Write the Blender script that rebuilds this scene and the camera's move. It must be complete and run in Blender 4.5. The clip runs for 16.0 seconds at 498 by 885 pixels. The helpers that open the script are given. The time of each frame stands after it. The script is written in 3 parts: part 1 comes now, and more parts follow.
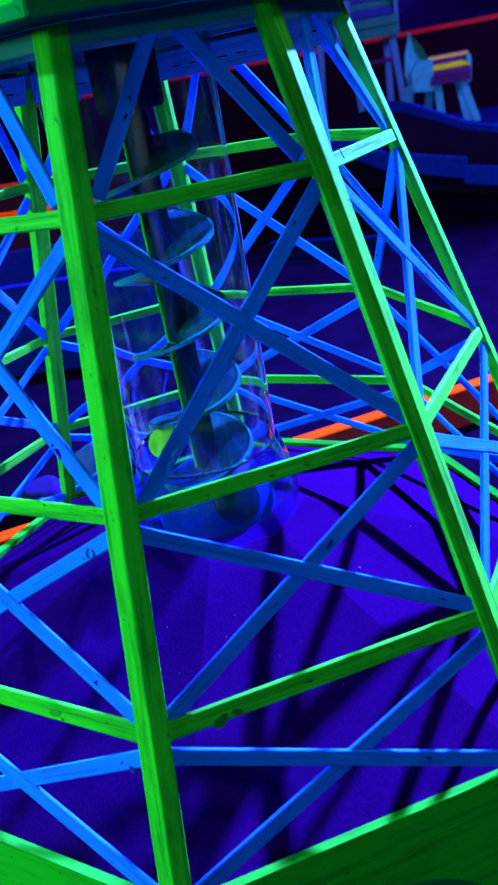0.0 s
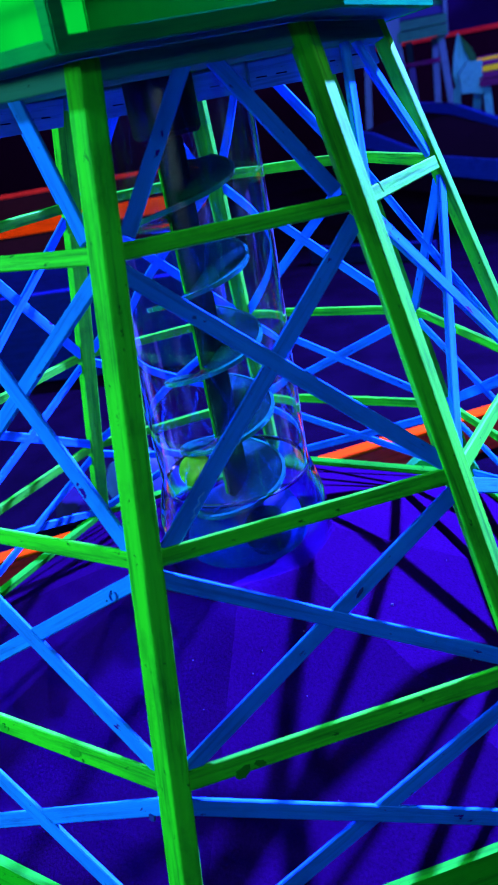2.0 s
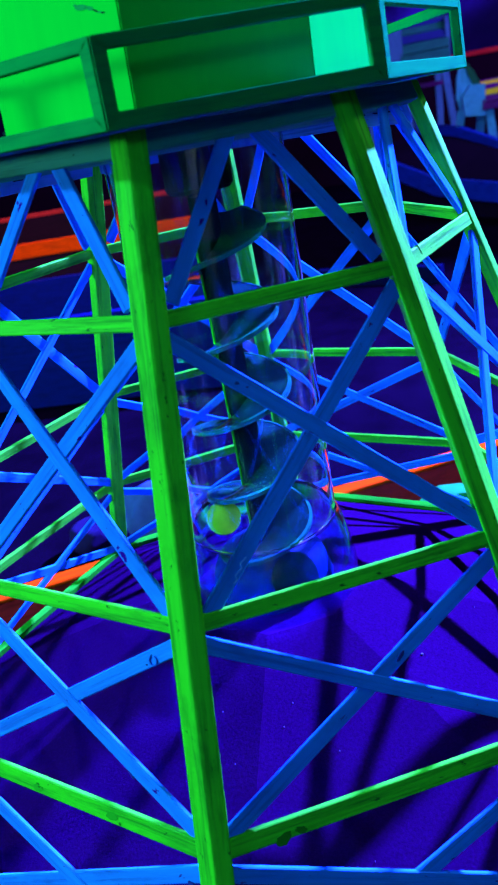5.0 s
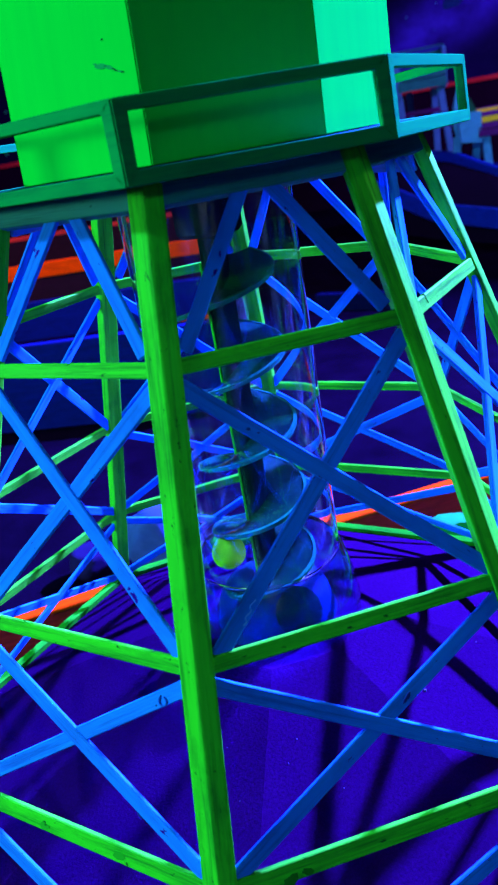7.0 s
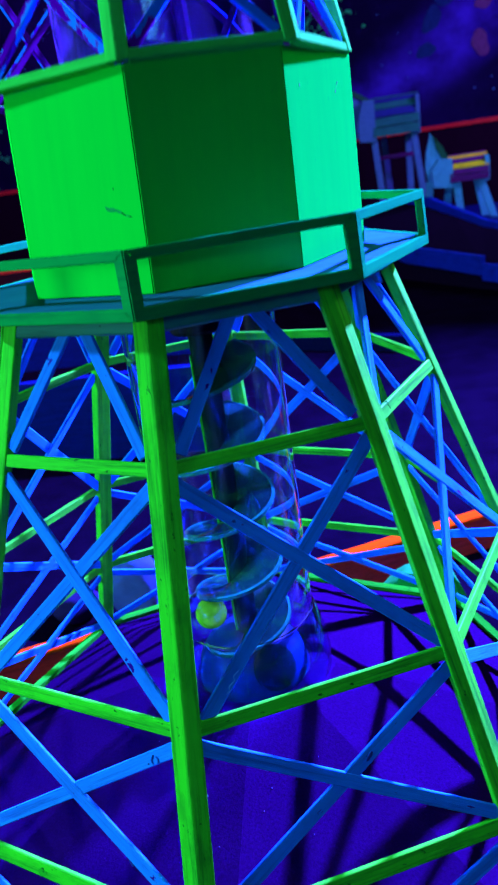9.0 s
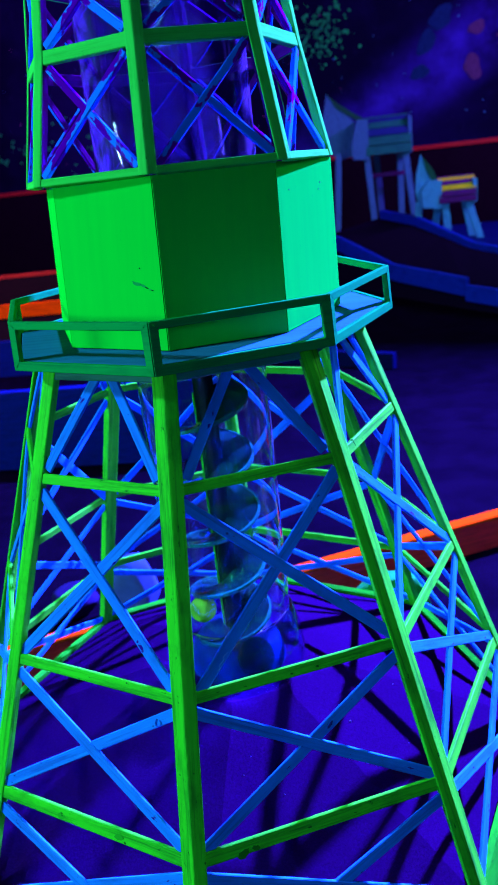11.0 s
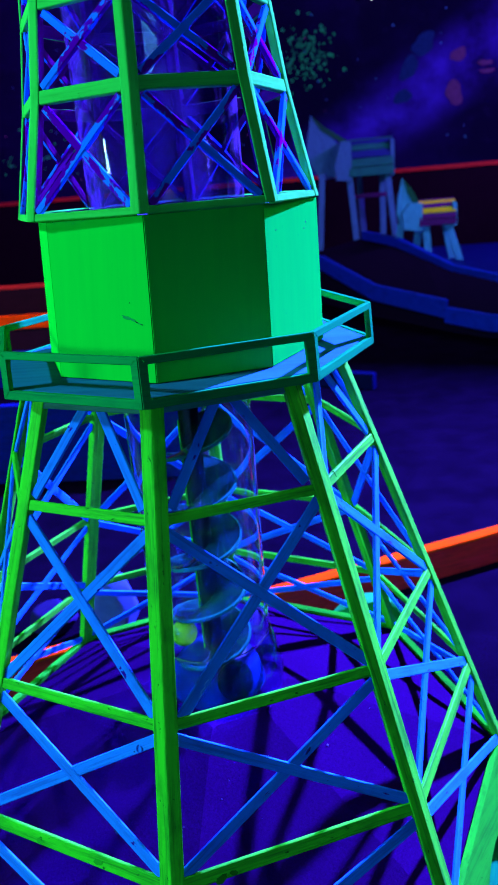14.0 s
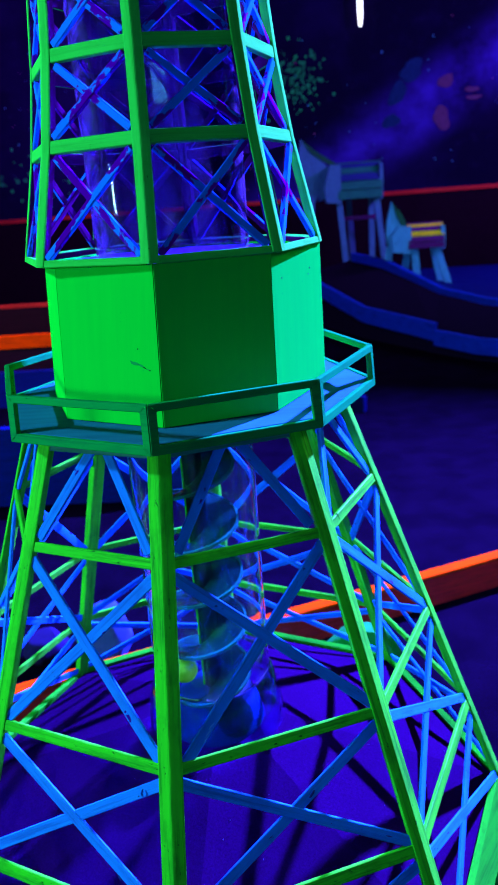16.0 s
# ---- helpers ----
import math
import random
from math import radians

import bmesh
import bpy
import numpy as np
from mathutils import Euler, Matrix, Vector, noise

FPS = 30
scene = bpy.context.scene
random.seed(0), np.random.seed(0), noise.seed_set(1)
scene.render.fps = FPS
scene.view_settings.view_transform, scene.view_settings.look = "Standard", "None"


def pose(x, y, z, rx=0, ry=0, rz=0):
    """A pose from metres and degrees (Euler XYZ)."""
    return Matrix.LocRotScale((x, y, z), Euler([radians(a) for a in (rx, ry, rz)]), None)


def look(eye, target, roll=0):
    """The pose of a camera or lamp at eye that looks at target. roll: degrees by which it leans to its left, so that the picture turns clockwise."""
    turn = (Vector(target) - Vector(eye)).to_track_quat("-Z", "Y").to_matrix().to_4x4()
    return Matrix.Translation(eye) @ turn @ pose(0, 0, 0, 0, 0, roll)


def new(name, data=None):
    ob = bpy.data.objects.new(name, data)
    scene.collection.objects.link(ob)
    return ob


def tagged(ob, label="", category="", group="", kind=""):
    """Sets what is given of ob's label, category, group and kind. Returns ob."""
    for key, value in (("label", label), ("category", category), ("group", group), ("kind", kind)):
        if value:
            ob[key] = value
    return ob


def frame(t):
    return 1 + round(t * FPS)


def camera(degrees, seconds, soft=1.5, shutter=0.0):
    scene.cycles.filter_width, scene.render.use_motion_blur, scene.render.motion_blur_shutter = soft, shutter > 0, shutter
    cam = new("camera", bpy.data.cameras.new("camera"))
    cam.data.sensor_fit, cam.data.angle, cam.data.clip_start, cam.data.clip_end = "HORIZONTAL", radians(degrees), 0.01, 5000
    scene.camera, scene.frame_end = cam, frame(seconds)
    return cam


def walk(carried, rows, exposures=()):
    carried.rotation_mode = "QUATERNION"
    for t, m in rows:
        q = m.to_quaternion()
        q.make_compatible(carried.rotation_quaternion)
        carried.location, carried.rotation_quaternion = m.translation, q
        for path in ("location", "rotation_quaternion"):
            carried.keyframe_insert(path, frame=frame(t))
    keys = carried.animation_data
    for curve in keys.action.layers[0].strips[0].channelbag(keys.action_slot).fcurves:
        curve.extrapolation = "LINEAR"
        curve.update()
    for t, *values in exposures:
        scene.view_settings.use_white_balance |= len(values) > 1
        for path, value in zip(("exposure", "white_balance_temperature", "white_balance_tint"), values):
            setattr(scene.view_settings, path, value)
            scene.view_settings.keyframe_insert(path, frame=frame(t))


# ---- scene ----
cam = camera(37.95, 16.0, soft=1.15, shutter=0.4)
# a phone's small opening: the hall behind is soft
cam.data.dof.use_dof, cam.data.dof.focus_distance, cam.data.dof.aperture_fstop = True, 0.88, 10.0
PATH = [
    (0, (0.21, -0.921, 0.92), (-0.082, 0.862, 0.064), -10.6),
    (0.5, (0.201, -0.893, 0.933), (-0.129, 0.894, 0.096), -10.7),
    (1, (0.215, -0.904, 0.927), (-0.149, 0.876, 0.092), -10.7),
    (1.5, (0.217, -0.893, 0.93), (-0.169, 0.881, 0.09), -10.7),
    (2, (0.219, -0.884, 0.945), (-0.177, 0.887, 0.105), -10.8),
    (2.5, (0.216, -0.885, 0.955), (-0.183, 0.89, 0.124), -11.0),
    (3, (0.218, -0.888, 0.958), (-0.181, 0.891, 0.137), -11.0),
    (3.5, (0.208, -0.885, 0.96), (-0.196, 0.897, 0.148), -11.3),
    (4, (0.204, -0.881, 0.966), (-0.199, 0.902, 0.156), -11.2),
    (4.5, (0.196, -0.87, 0.981), (-0.201, 0.915, 0.17), -10.9),
    (6.8, (0.181, -0.87, 1.008), (-0.213, 0.941, 0.257), -10.4),
    (7, (0.181, -0.874, 1.018), (-0.2, 0.937, 0.26), -10.1),
    (7.5, (0.181, -0.884, 1.031), (-0.189, 0.935, 0.286), -9.9),
    (8, (0.183, -0.883, 1.035), (-0.18, 0.944, 0.306), -9.7),
    (8.5, (0.184, -0.88, 1.051), (-0.156, 0.958, 0.341), -9.2),
    (9, (0.195, -0.939, 1.117), (-0.112, 0.908, 0.414), -8.5),
    (9.2, (0.208, -0.985, 1.148), (-0.131, 0.86, 0.457), -8.3),
    (11.5, (0.22, -1.112, 1.219), (-0.029, 0.746, 0.521), -5.8),
    (12, (0.219, -1.122, 1.227), (-0.016, 0.739, 0.533), -5.4),
    (12.5, (0.222, -1.121, 1.231), (-0.006, 0.744, 0.545), -5.3),
    (13, (0.221, -1.117, 1.237), (-0.003, 0.751, 0.558), -5.1),
    (13.5, (0.221, -1.117, 1.239), (0.001, 0.754, 0.567), -5.1),
    (14, (0.218, -1.119, 1.245), (0.005, 0.754, 0.578), -4.9),
    (14.5, (0.214, -1.122, 1.252), (0.009, 0.754, 0.591), -4.7),
    (15, (0.207, -1.123, 1.265), (0.009, 0.757, 0.613), -4.5),
    (15.5, (0.2, -1.12, 1.279), (0.012, 0.765, 0.638), -4.4),
    (16, (0.197, -1.119, 1.285), (0.02, 0.772, 0.658), -4.3),
]
walk(cam, [(t, look(eye, target, roll)) for t, eye, target, roll in PATH], [(0, 0.13, 6500, 10), (8.5, 0.08, 6500, 10), (11.5, -0.06, 6500, 10), (16, -0.1, 6500, 10)])

# ---- light: ultraviolet lamps of a blacklight hall, and added fill lamps ----
world = bpy.data.worlds.new("hall_dark")
scene.world = world
world.use_nodes = True
world.node_tree.nodes["Background"].inputs[0].default_value = (0.02, 0.03, 0.12, 1)
world.node_tree.nodes["Background"].inputs[1].default_value = 0.05


def lamp(name, eye, target, power, color, sx, sy, spread=180):
    data = bpy.data.lights.new(name, "AREA")
    data.shape, data.size, data.size_y = "RECTANGLE", sx, sy
    data.energy, data.color, data.spread = power, color, radians(spread)
    ob = new(name, data)
    ob.matrix_world = look(eye, target)
    return ob


lamp("uv_lamp_left", (-3.19, -0.98, 3.20), (0, 0, 0.8), 158, (0.20, 0.95, 1.45), 0.40, 0.06)
lamp("uv_lamp_left_low", (-3.5, -1.35, 1.42), (0, 0, 0.62), 80, (0.34, 1.0, 0.78), 0.7, 0.3)
lamp("uv_lamp_right", (3.12, 3.29, 3.40), (0, 0, 0.5), 182, (1.65, 1.55, 17.0), 0.16, 0.08, 100)
# unseen fill from the right, added for far inner faces and the kerb
lamp("fill_front_right", (3.45, 1.0, 2.6), (0, 0, 0.75), 32, (0.85, 1.0, 0.95), 1.2, 0.2)
# unseen front fill, added to lift the dark side and the cabin
lamp("uv_lamp_front", (0.6, -4.7, 2.2), (0, 0, 0.6), 20, (0.14, 0.85, 0.95), 2.4, 0.4)
# unseen low fill, added to brighten the derrick's far inner faces
lamp("fill_low_front", (0.7, -3.0, 0.66), (0, 0.3, 0.56), 0.17, (0.6, 1.0, 0.9), 2.2, 1.2, 26)
# added lamp without a seen source: brightens the far left boards
lamp("fill_back_left", (-2.6, 2.5, 3.7), (-2.6, 4.1, 0.3), 42, (1.0, 0.55, 1.0), 0.9, 0.12, 100)
# unseen, added to brighten the horses and the floor near them
lamp("fill_horses", (3.4, 5.4, 3.5), (1.1, 6.8, 0.5), 64, (0.28, 0.60, 1.0), 0.9, 0.15, 150)
# fill with no seen source, added for the wall's left part
lamp("fill_mural_left", (-3.2, 7.2, 3.7), (-3.0, 10, 2.0), 108, (0.34, 0.05, 1.0), 1.2, 0.15)
lamp("uv_lamp_mural", (4.6, 6.6, 3.45), (1.4, 10, 1.9), 275, (0.30, 0.08, 1.0), 1.2, 0.15)


# ---- materials ----
def material(name):
    m = bpy.data.materials.new(name)
    m.use_nodes = True
    t = m.node_tree
    return m, t, t.nodes, t.links, t.nodes["Principled BSDF"]


def noise_node(t, scale, detail=4.0, rough=0.55, coord="Object", stretch=(1, 1, 1)):
    c = t.nodes.new("ShaderNodeTexCoord")
    mp = t.nodes.new("ShaderNodeMapping")
    mp.inputs["Scale"].default_value = stretch
    n = t.nodes.new("ShaderNodeTexNoise")
    n.inputs["Scale"].default_value, n.inputs["Detail"].default_value, n.inputs["Roughness"].default_value = scale, detail, rough
    t.links.new(c.outputs[coord], mp.inputs[0])
    t.links.new(mp.outputs[0], n.inputs["Vector"])
    return n


def ramp(t, src, a, b, ca=(0, 0, 0, 1), cb=(1, 1, 1, 1)):
    r = t.nodes.new("ShaderNodeValToRGB")
    r.color_ramp.elements[0].position, r.color_ramp.elements[1].position = a, b
    r.color_ramp.elements[0].color, r.color_ramp.elements[1].color = ca, cb
    t.links.new(src, r.inputs[0])
    return r


def mix(t, fac, a, b):
    m = t.nodes.new("ShaderNodeMix")
    m.data_type = "RGBA"
    for sock, v in ((m.inputs[0], fac), (m.inputs[6], a), (m.inputs[7], b)):
        if isinstance(v, bpy.types.NodeSocket):
            t.links.new(v, sock)
        else:
            sock.default_value = v
    return m.outputs[2]


def c4(c):
    return (*c, 1.0)


GRAINED = set()


def own_coords(t, stretch):
    """Object coordinates, moved by a random step for each piece, stretched along the piece."""
    c, info = t.nodes.new("ShaderNodeTexCoord"), t.nodes.new("ShaderNodeObjectInfo")
    step = t.nodes.new("ShaderNodeVectorMath")
    step.operation = "SCALE"
    step.inputs[0].default_value = (1.0, 0.6, 0.3)
    mul = t.nodes.new("ShaderNodeMath")
    mul.operation, mul.inputs[1].default_value = "MULTIPLY", 37.0
    t.links.new(info.outputs["Random"], mul.inputs[0])
    t.links.new(mul.outputs[0], step.inputs[3])
    add = t.nodes.new("ShaderNodeVectorMath")
    t.links.new(c.outputs["Object"], add.inputs[0])
    t.links.new(step.outputs[0], add.inputs[1])
    mp = t.nodes.new("ShaderNodeMapping")
    mp.inputs["Scale"].default_value = stretch
    t.links.new(add.outputs[0], mp.inputs[0])
    return mp.outputs[0]


def streaks(t, scale, detail=4.0, rough=0.6, stretch=(0.07, 1, 1)):
    n = t.nodes.new("ShaderNodeTexNoise")
    n.inputs["Scale"].default_value, n.inputs["Detail"].default_value, n.inputs["Roughness"].default_value = scale, detail, rough
    t.links.new(own_coords(t, stretch), n.inputs["Vector"])
    return n.outputs[0]


def scaled(t, value, k):
    m = t.nodes.new("ShaderNodeMath")
    m.operation, m.inputs[1].default_value = "MULTIPLY", k
    t.links.new(value, m.inputs[0])
    return m.outputs[0]


def paint(name, base, shade, worn, rough=0.5, wear=0.0, grain=1.0, chips=None, grime=0.55, gloss=0.03):
    """Brushed paint on timber: brush streaks of two tones, dark grain and grime along the piece, scuffs, chips and relief."""
    m, t, nd, ln, b = material(name)
    GRAINED.add(name)
    tone = ramp(t, streaks(t, 70, 4), 0.35, 0.65)
    col = mix(t, tone.outputs[0], c4(base), c4(shade))
    info = nd.new("ShaderNodeObjectInfo")
    col = mix(t, scaled(t, info.outputs["Random"], 0.3), col, c4(shade))
    dirt = ramp(t, streaks(t, 130, 6, 0.7, (0.05, 1, 1)), 0.49, 0.66)
    col = mix(t, scaled(t, dirt.outputs[0], grime), col, c4(worn))
    blot = ramp(t, streaks(t, 22, 6, 0.65, (0.6, 1, 1)), 0.50, 0.72)
    col = mix(t, scaled(t, blot.outputs[0], grime * 0.8), col, c4(worn))
    scuff = ramp(t, streaks(t, 160, 4, 0.6, (0.5, 1, 1)), 0.68 - wear, 0.73 - wear)
    col = mix(t, scuff.outputs[0], col, c4(worn))
    if chips:
        flake = ramp(t, streaks(t, chips[2], 5, 0.62, (0.45, 1, 1)), chips[0], chips[0] + 0.012)
        col = mix(t, flake.outputs[0], col, c4(chips[1]))
    ln.new(col, b.inputs["Base Color"])
    r = ramp(t, streaks(t, 60, 4), 0.3, 0.7, (rough - 0.1,) * 3 + (1,), (rough + 0.18,) * 3 + (1,))
    ln.new(r.outputs[0], b.inputs["Roughness"])
    bump = nd.new("ShaderNodeBump")
    bump.inputs["Strength"].default_value, bump.inputs["Distance"].default_value = 0.7 * grain, 0.0010
    ln.new(streaks(t, 230, 6, 0.65, (0.06, 1, 1)), bump.inputs["Height"])
    ln.new(bump.outputs[0], b.inputs["Normal"])
    b.inputs["Specular IOR Level"].default_value = gloss
    return m


GREEN = paint("green_fluorescent_paint", (0.050, 0.72, 0.018), (0.036, 0.60, 0.018), (0.008, 0.14, 0.014), 0.5, 0.02, 1.0, None, 0.68)
GREEN_TOP = paint("green_truss_paint", (0.042, 0.60, 0.062), (0.034, 0.54, 0.062), (0.012, 0.20, 0.010), 0.5, -0.01, 0.6, None, 0.3, 0.0)
GREEN_PLAIN = paint("green_sheet_paint", (0.001, 0.62, 0.033), (0.001, 0.58, 0.032), (0.001, 0.40, 0.036), 0.55, -0.04, 0.05, None, 0.07, 0.0)
GREEN_BOARD = paint("green_board_paint", (0.014, 0.44, 0.012), (0.012, 0.40, 0.012), (0.008, 0.12, 0.008), 0.55, 0.02, 0.5, None, 0.5, 0.0)
TEAL = paint("teal_trim_paint", (0.003, 0.32, 0.052), (0.003, 0.27, 0.052), (0.003, 0.09, 0.04), 0.5, -0.03, 0.8, None, 0.5, 0.0)
BLUE = paint("blue_fluorescent_paint", (0.014, 0.235, 0.92), (0.012, 0.175, 0.82), (0.012, 0.045, 0.30), 0.5, -0.01, 1.0, (0.665, (0.035, 0.002, 0.24), 80), 0.5, 0.0)
BLUE_CHIPPED = paint("blue_flaking_paint", (0.008, 0.17, 0.84), (0.006, 0.14, 0.77), (0.02, 0.03, 0.4), 0.5, -0.02, 1.0, (0.530, (0.12, 0.0, 0.26), 40), 0.1, 0.0)
INNER_PURPLE = paint("dark_purple_inner_paint", (0.060, 0.002, 0.065), (0.045, 0.002, 0.050), (0.015, 0.002, 0.03), 0.6, -0.01, 1.0, None, 0.55, 0.0)
DECK = paint("deck_blue_paint", (0.018, 0.150, 0.25), (0.016, 0.125, 0.21), (0.01, 0.05, 0.10), 0.5, -0.04, 0.1, None, 0.18, 0.0)
ORANGE = paint("orange_fluorescent_paint", (0.95, 0.060, 0.001), (0.88, 0.050, 0.001), (0.3, 0.015, 0.004), 0.5, -0.02, gloss=0.0)
RED = paint("red_line_paint", (0.70, 0.03, 0.03), (0.55, 0.02, 0.02), (0.2, 0.01, 0.02), 0.5, -0.03)
RED_DARK = paint("dark_red_board_paint", (0.85, 0.026, 0.040), (0.70, 0.022, 0.034), (0.25, 0.010, 0.010), 0.55, -0.01, gloss=0.0)
PLUM_DARK = paint("dark_plum_paint", (0.022, 0.003, 0.012), (0.016, 0.003, 0.010), (0.01, 0.002, 0.006), 0.6, -0.03)
KERB_BLUE = paint("kerb_blue_paint", (0.005, 0.024, 0.44), (0.004, 0.018, 0.36), (0.002, 0.006, 0.10), 0.5, -0.02)
KERB_DARK = paint("kerb_dark_paint", (0.001, 0.003, 0.045), (0.001, 0.002, 0.035), (0.001, 0.002, 0.02), 0.5, -0.02)
KERB_NAVY = paint("kerb_navy_paint", (0.002, 0.006, 0.13), (0.002, 0.005, 0.10), (0.002, 0.003, 0.04), 0.5, -0.02)


def carpet_material(name, base, shade, scale=420, patches=0.3):
    m, t, nd, ln, b = material(name)
    fine = ramp(t, noise_node(t, scale, 3, 0.7).outputs[0], 0.3, 0.75)
    broad = ramp(t, noise_node(t, 7, 4).outputs[0], 0.35, 0.7)
    col = mix(t, fine.outputs[0], c4(shade), c4(base))
    dim = nd.new("ShaderNodeMath")
    dim.operation = "MULTIPLY"
    dim.inputs[1].default_value = patches
    ln.new(broad.outputs[0], dim.inputs[0])
    ln.new(mix(t, dim.outputs[0], col, c4(shade)), b.inputs["Base Color"])
    b.inputs["Roughness"].default_value = 0.95
    b.inputs["Specular IOR Level"].default_value = 0.0
    bump = nd.new("ShaderNodeBump")
    bump.inputs["Strength"].default_value, bump.inputs["Distance"].default_value = 0.35, 0.0015
    ln.new(noise_node(t, scale, 3, 0.7).outputs[0], bump.inputs["Height"])
    ln.new(bump.outputs[0], b.inputs["Normal"])
    return m


CARPET = carpet_material("purple_carpet", (0.0165, 0.0010, 0.037), (0.0082, 0.0005, 0.0185), 300)
FLOOR = carpet_material("dark_floor_carpet", (0.0055, 0.0017, 0.012), (0.0016, 0.0005, 0.0032), 160, 0.85)
FAIRWAY = carpet_material("dark_fairway_carpet", (0.010, 0.003, 0.020), (0.006, 0.002, 0.012), 160)


def plain(name, base, rough, metal=0.0, gloss=None):
    m, t, nd, ln, b = material(name)
    tone = ramp(t, noise_node(t, 25, 5).outputs[0], 0.3, 0.7, c4(base), c4(tuple(0.7 * v for v in base)))
    ln.new(tone.outputs[0], b.inputs["Base Color"])
    b.inputs["Roughness"].default_value, b.inputs["Metallic"].default_value = rough, metal
    b.inputs["Specular IOR Level"].default_value = (0.5 if rough < 0.45 else 0.03) if gloss is None else gloss
    return m


DARK_PLASTIC = plain("dark_auger_plastic", (0.002, 0.012, 0.012), 0.5, 0.0, 0.0)
DARK_METAL = plain("dark_motor_housing", (0.004, 0.004, 0.012), 0.8)
DARK_METAL.node_tree.nodes["Principled BSDF"].inputs["Specular IOR Level"].default_value = 0.1
BALL_YELLOW = plain("yellow_ball_plastic", (0.10, 0.44, 0.004), 0.8)


def glass(name, tint, rough=0.02):
    m, t, nd, ln, b = material(name)
    b.inputs["Base Color"].default_value = c4(tint)
    b.inputs["Roughness"].default_value = rough
    b.inputs["Transmission Weight"].default_value = 1.0
    b.inputs["IOR"].default_value = 1.46
    return m


ACRYLIC, t_, nd_, ln_, b_ = material("clear_acrylic")
b_.inputs["IOR"].default_value, b_.inputs["Roughness"].default_value = 1.30, 0.02
# violet reflections along the scratches, put into the streaks' colour
scratch_sheen = ramp(t_, noise_node(t_, 34, 5, 0.6, stretch=(1, 1, 0.05)).outputs[0], 0.55, 0.80)
ln_.new(mix(t_, scratch_sheen.outputs[0], (0.93, 0.97, 1.0, 1), (0.20, 0.08, 0.75, 1)), b_.inputs["Base Color"])
haze = ramp(t_, scratch_sheen.outputs[0], 0.0, 1.0, (1.0,) * 3 + (1,), (0.88,) * 3 + (1,))
ln_.new(haze.outputs[0], b_.inputs["Transmission Weight"])
ACRYLIC_HAZY, t_, nd_, ln_, b_ = material("scratched_acrylic_purple_sheen")
b_.inputs["IOR"].default_value = 1.3
# purple light caught by the upper tube, put into tint and streaks
scratch_sheen = ramp(t_, noise_node(t_, 16, 6, 0.65, stretch=(1, 1, 0.12)).outputs[0], 0.44, 0.74)
ln_.new(mix(t_, scratch_sheen.outputs[0], (0.55, 0.36, 0.85, 1), (0.26, 0.01, 0.48, 1)), b_.inputs["Base Color"])
haze = ramp(t_, scratch_sheen.outputs[0], 0.0, 1.0, (1.0,) * 3 + (1,), (0.88,) * 3 + (1,))
ln_.new(haze.outputs[0], b_.inputs["Transmission Weight"])
b_.inputs["Roughness"].default_value = 0.01
AUGER_TINT = plain("dark_green_glossy_plastic", (0.0018, 0.028, 0.022), 0.06, 0.0, 0.8)
RIM = plain("teal_rim_plastic", (0.003, 0.100, 0.066), 0.12, 0.0, 0.8)
ACRYLIC_BLUE = glass("blue_acrylic", (0.42, 0.58, 0.95), 0.06)
ACRYLIC_BLUE.node_tree.nodes["Principled BSDF"].inputs["IOR"].default_value = 1.33


# ---- mesh helpers ----
def part(name, bm, mat, parent=None, label=""):
    me = bpy.data.meshes.new(name)
    bmesh.ops.recalc_face_normals(bm, faces=bm.faces)
    place = Matrix.Identity(4)
    if mat.name in GRAINED:
        # the piece's own x axis runs along its longest direction, as the grain does
        pts = np.array([v.co for v in bm.verts])
        mid = pts.mean(0)
        axes = np.linalg.eigh(np.cov((pts - mid).T))[1][:, ::-1]
        if np.linalg.det(axes) < 0:
            axes[:, 2] *= -1
        place = Matrix.Translation(mid) @ Matrix(axes.tolist()).to_4x4()
        bm.transform(place.inverted())
    bm.to_mesh(me)
    bm.free()
    me.materials.append(mat)
    ob = new(name, me)
    if parent:
        ob.parent = parent
        if parent.type == "MESH":
            place = parent.matrix_basis.inverted() @ place
    ob.matrix_basis = place
    if label:
        ob["label"] = label
    return ob


def thing(name, label, category, at=(0, 0, 0), group="", kind=""):
    ob = new(name)
    ob.location = at
    ob.empty_display_size = 0.05
    return tagged(ob, label, category, group, kind)


def smooth(ob):
    for p in ob.data.polygons:
        p.use_smooth = True
    ob.data.set_sharp_from_angle(angle=radians(35))
    return ob


def hull(bm, rings):
    """Closed solid out of rings of points with equal counts, capped at both ends."""
    made = [[bm.verts.new(p) for p in ring] for ring in rings]
    n = len(made[0])
    for a, b in zip(made, made[1:]):
        for i in range(n):
            bm.faces.new((a[i], a[(i + 1) % n], b[(i + 1) % n], b[i]))
    bm.faces.new(made[0])
    bm.faces.new(made[-1])


def bevelled(bm, width=0.0012, seg=1):
    bmesh.ops.bevel(bm, geom=bm.edges[:], offset=width, segments=seg, profile=0.6, affect="EDGES")
    return bm


def bar(p, q, across, width, inward, depth, bevel=0.001):
    """A lath from p to q on its outer face's centre line; across: unit vector of its width; inward: unit vector of its depth."""
    bm = bmesh.new()
    p, q, across, inward = Vector(p), Vector(q), Vector(across), Vector(inward)
    ring = lambda c: [c - across * width / 2, c + across * width / 2, c + across * width / 2 + inward * depth, c - across * width / 2 + inward * depth]
    hull(bm, [ring(p), ring(q)])
    return bevelled(bm, bevel) if bevel else bm


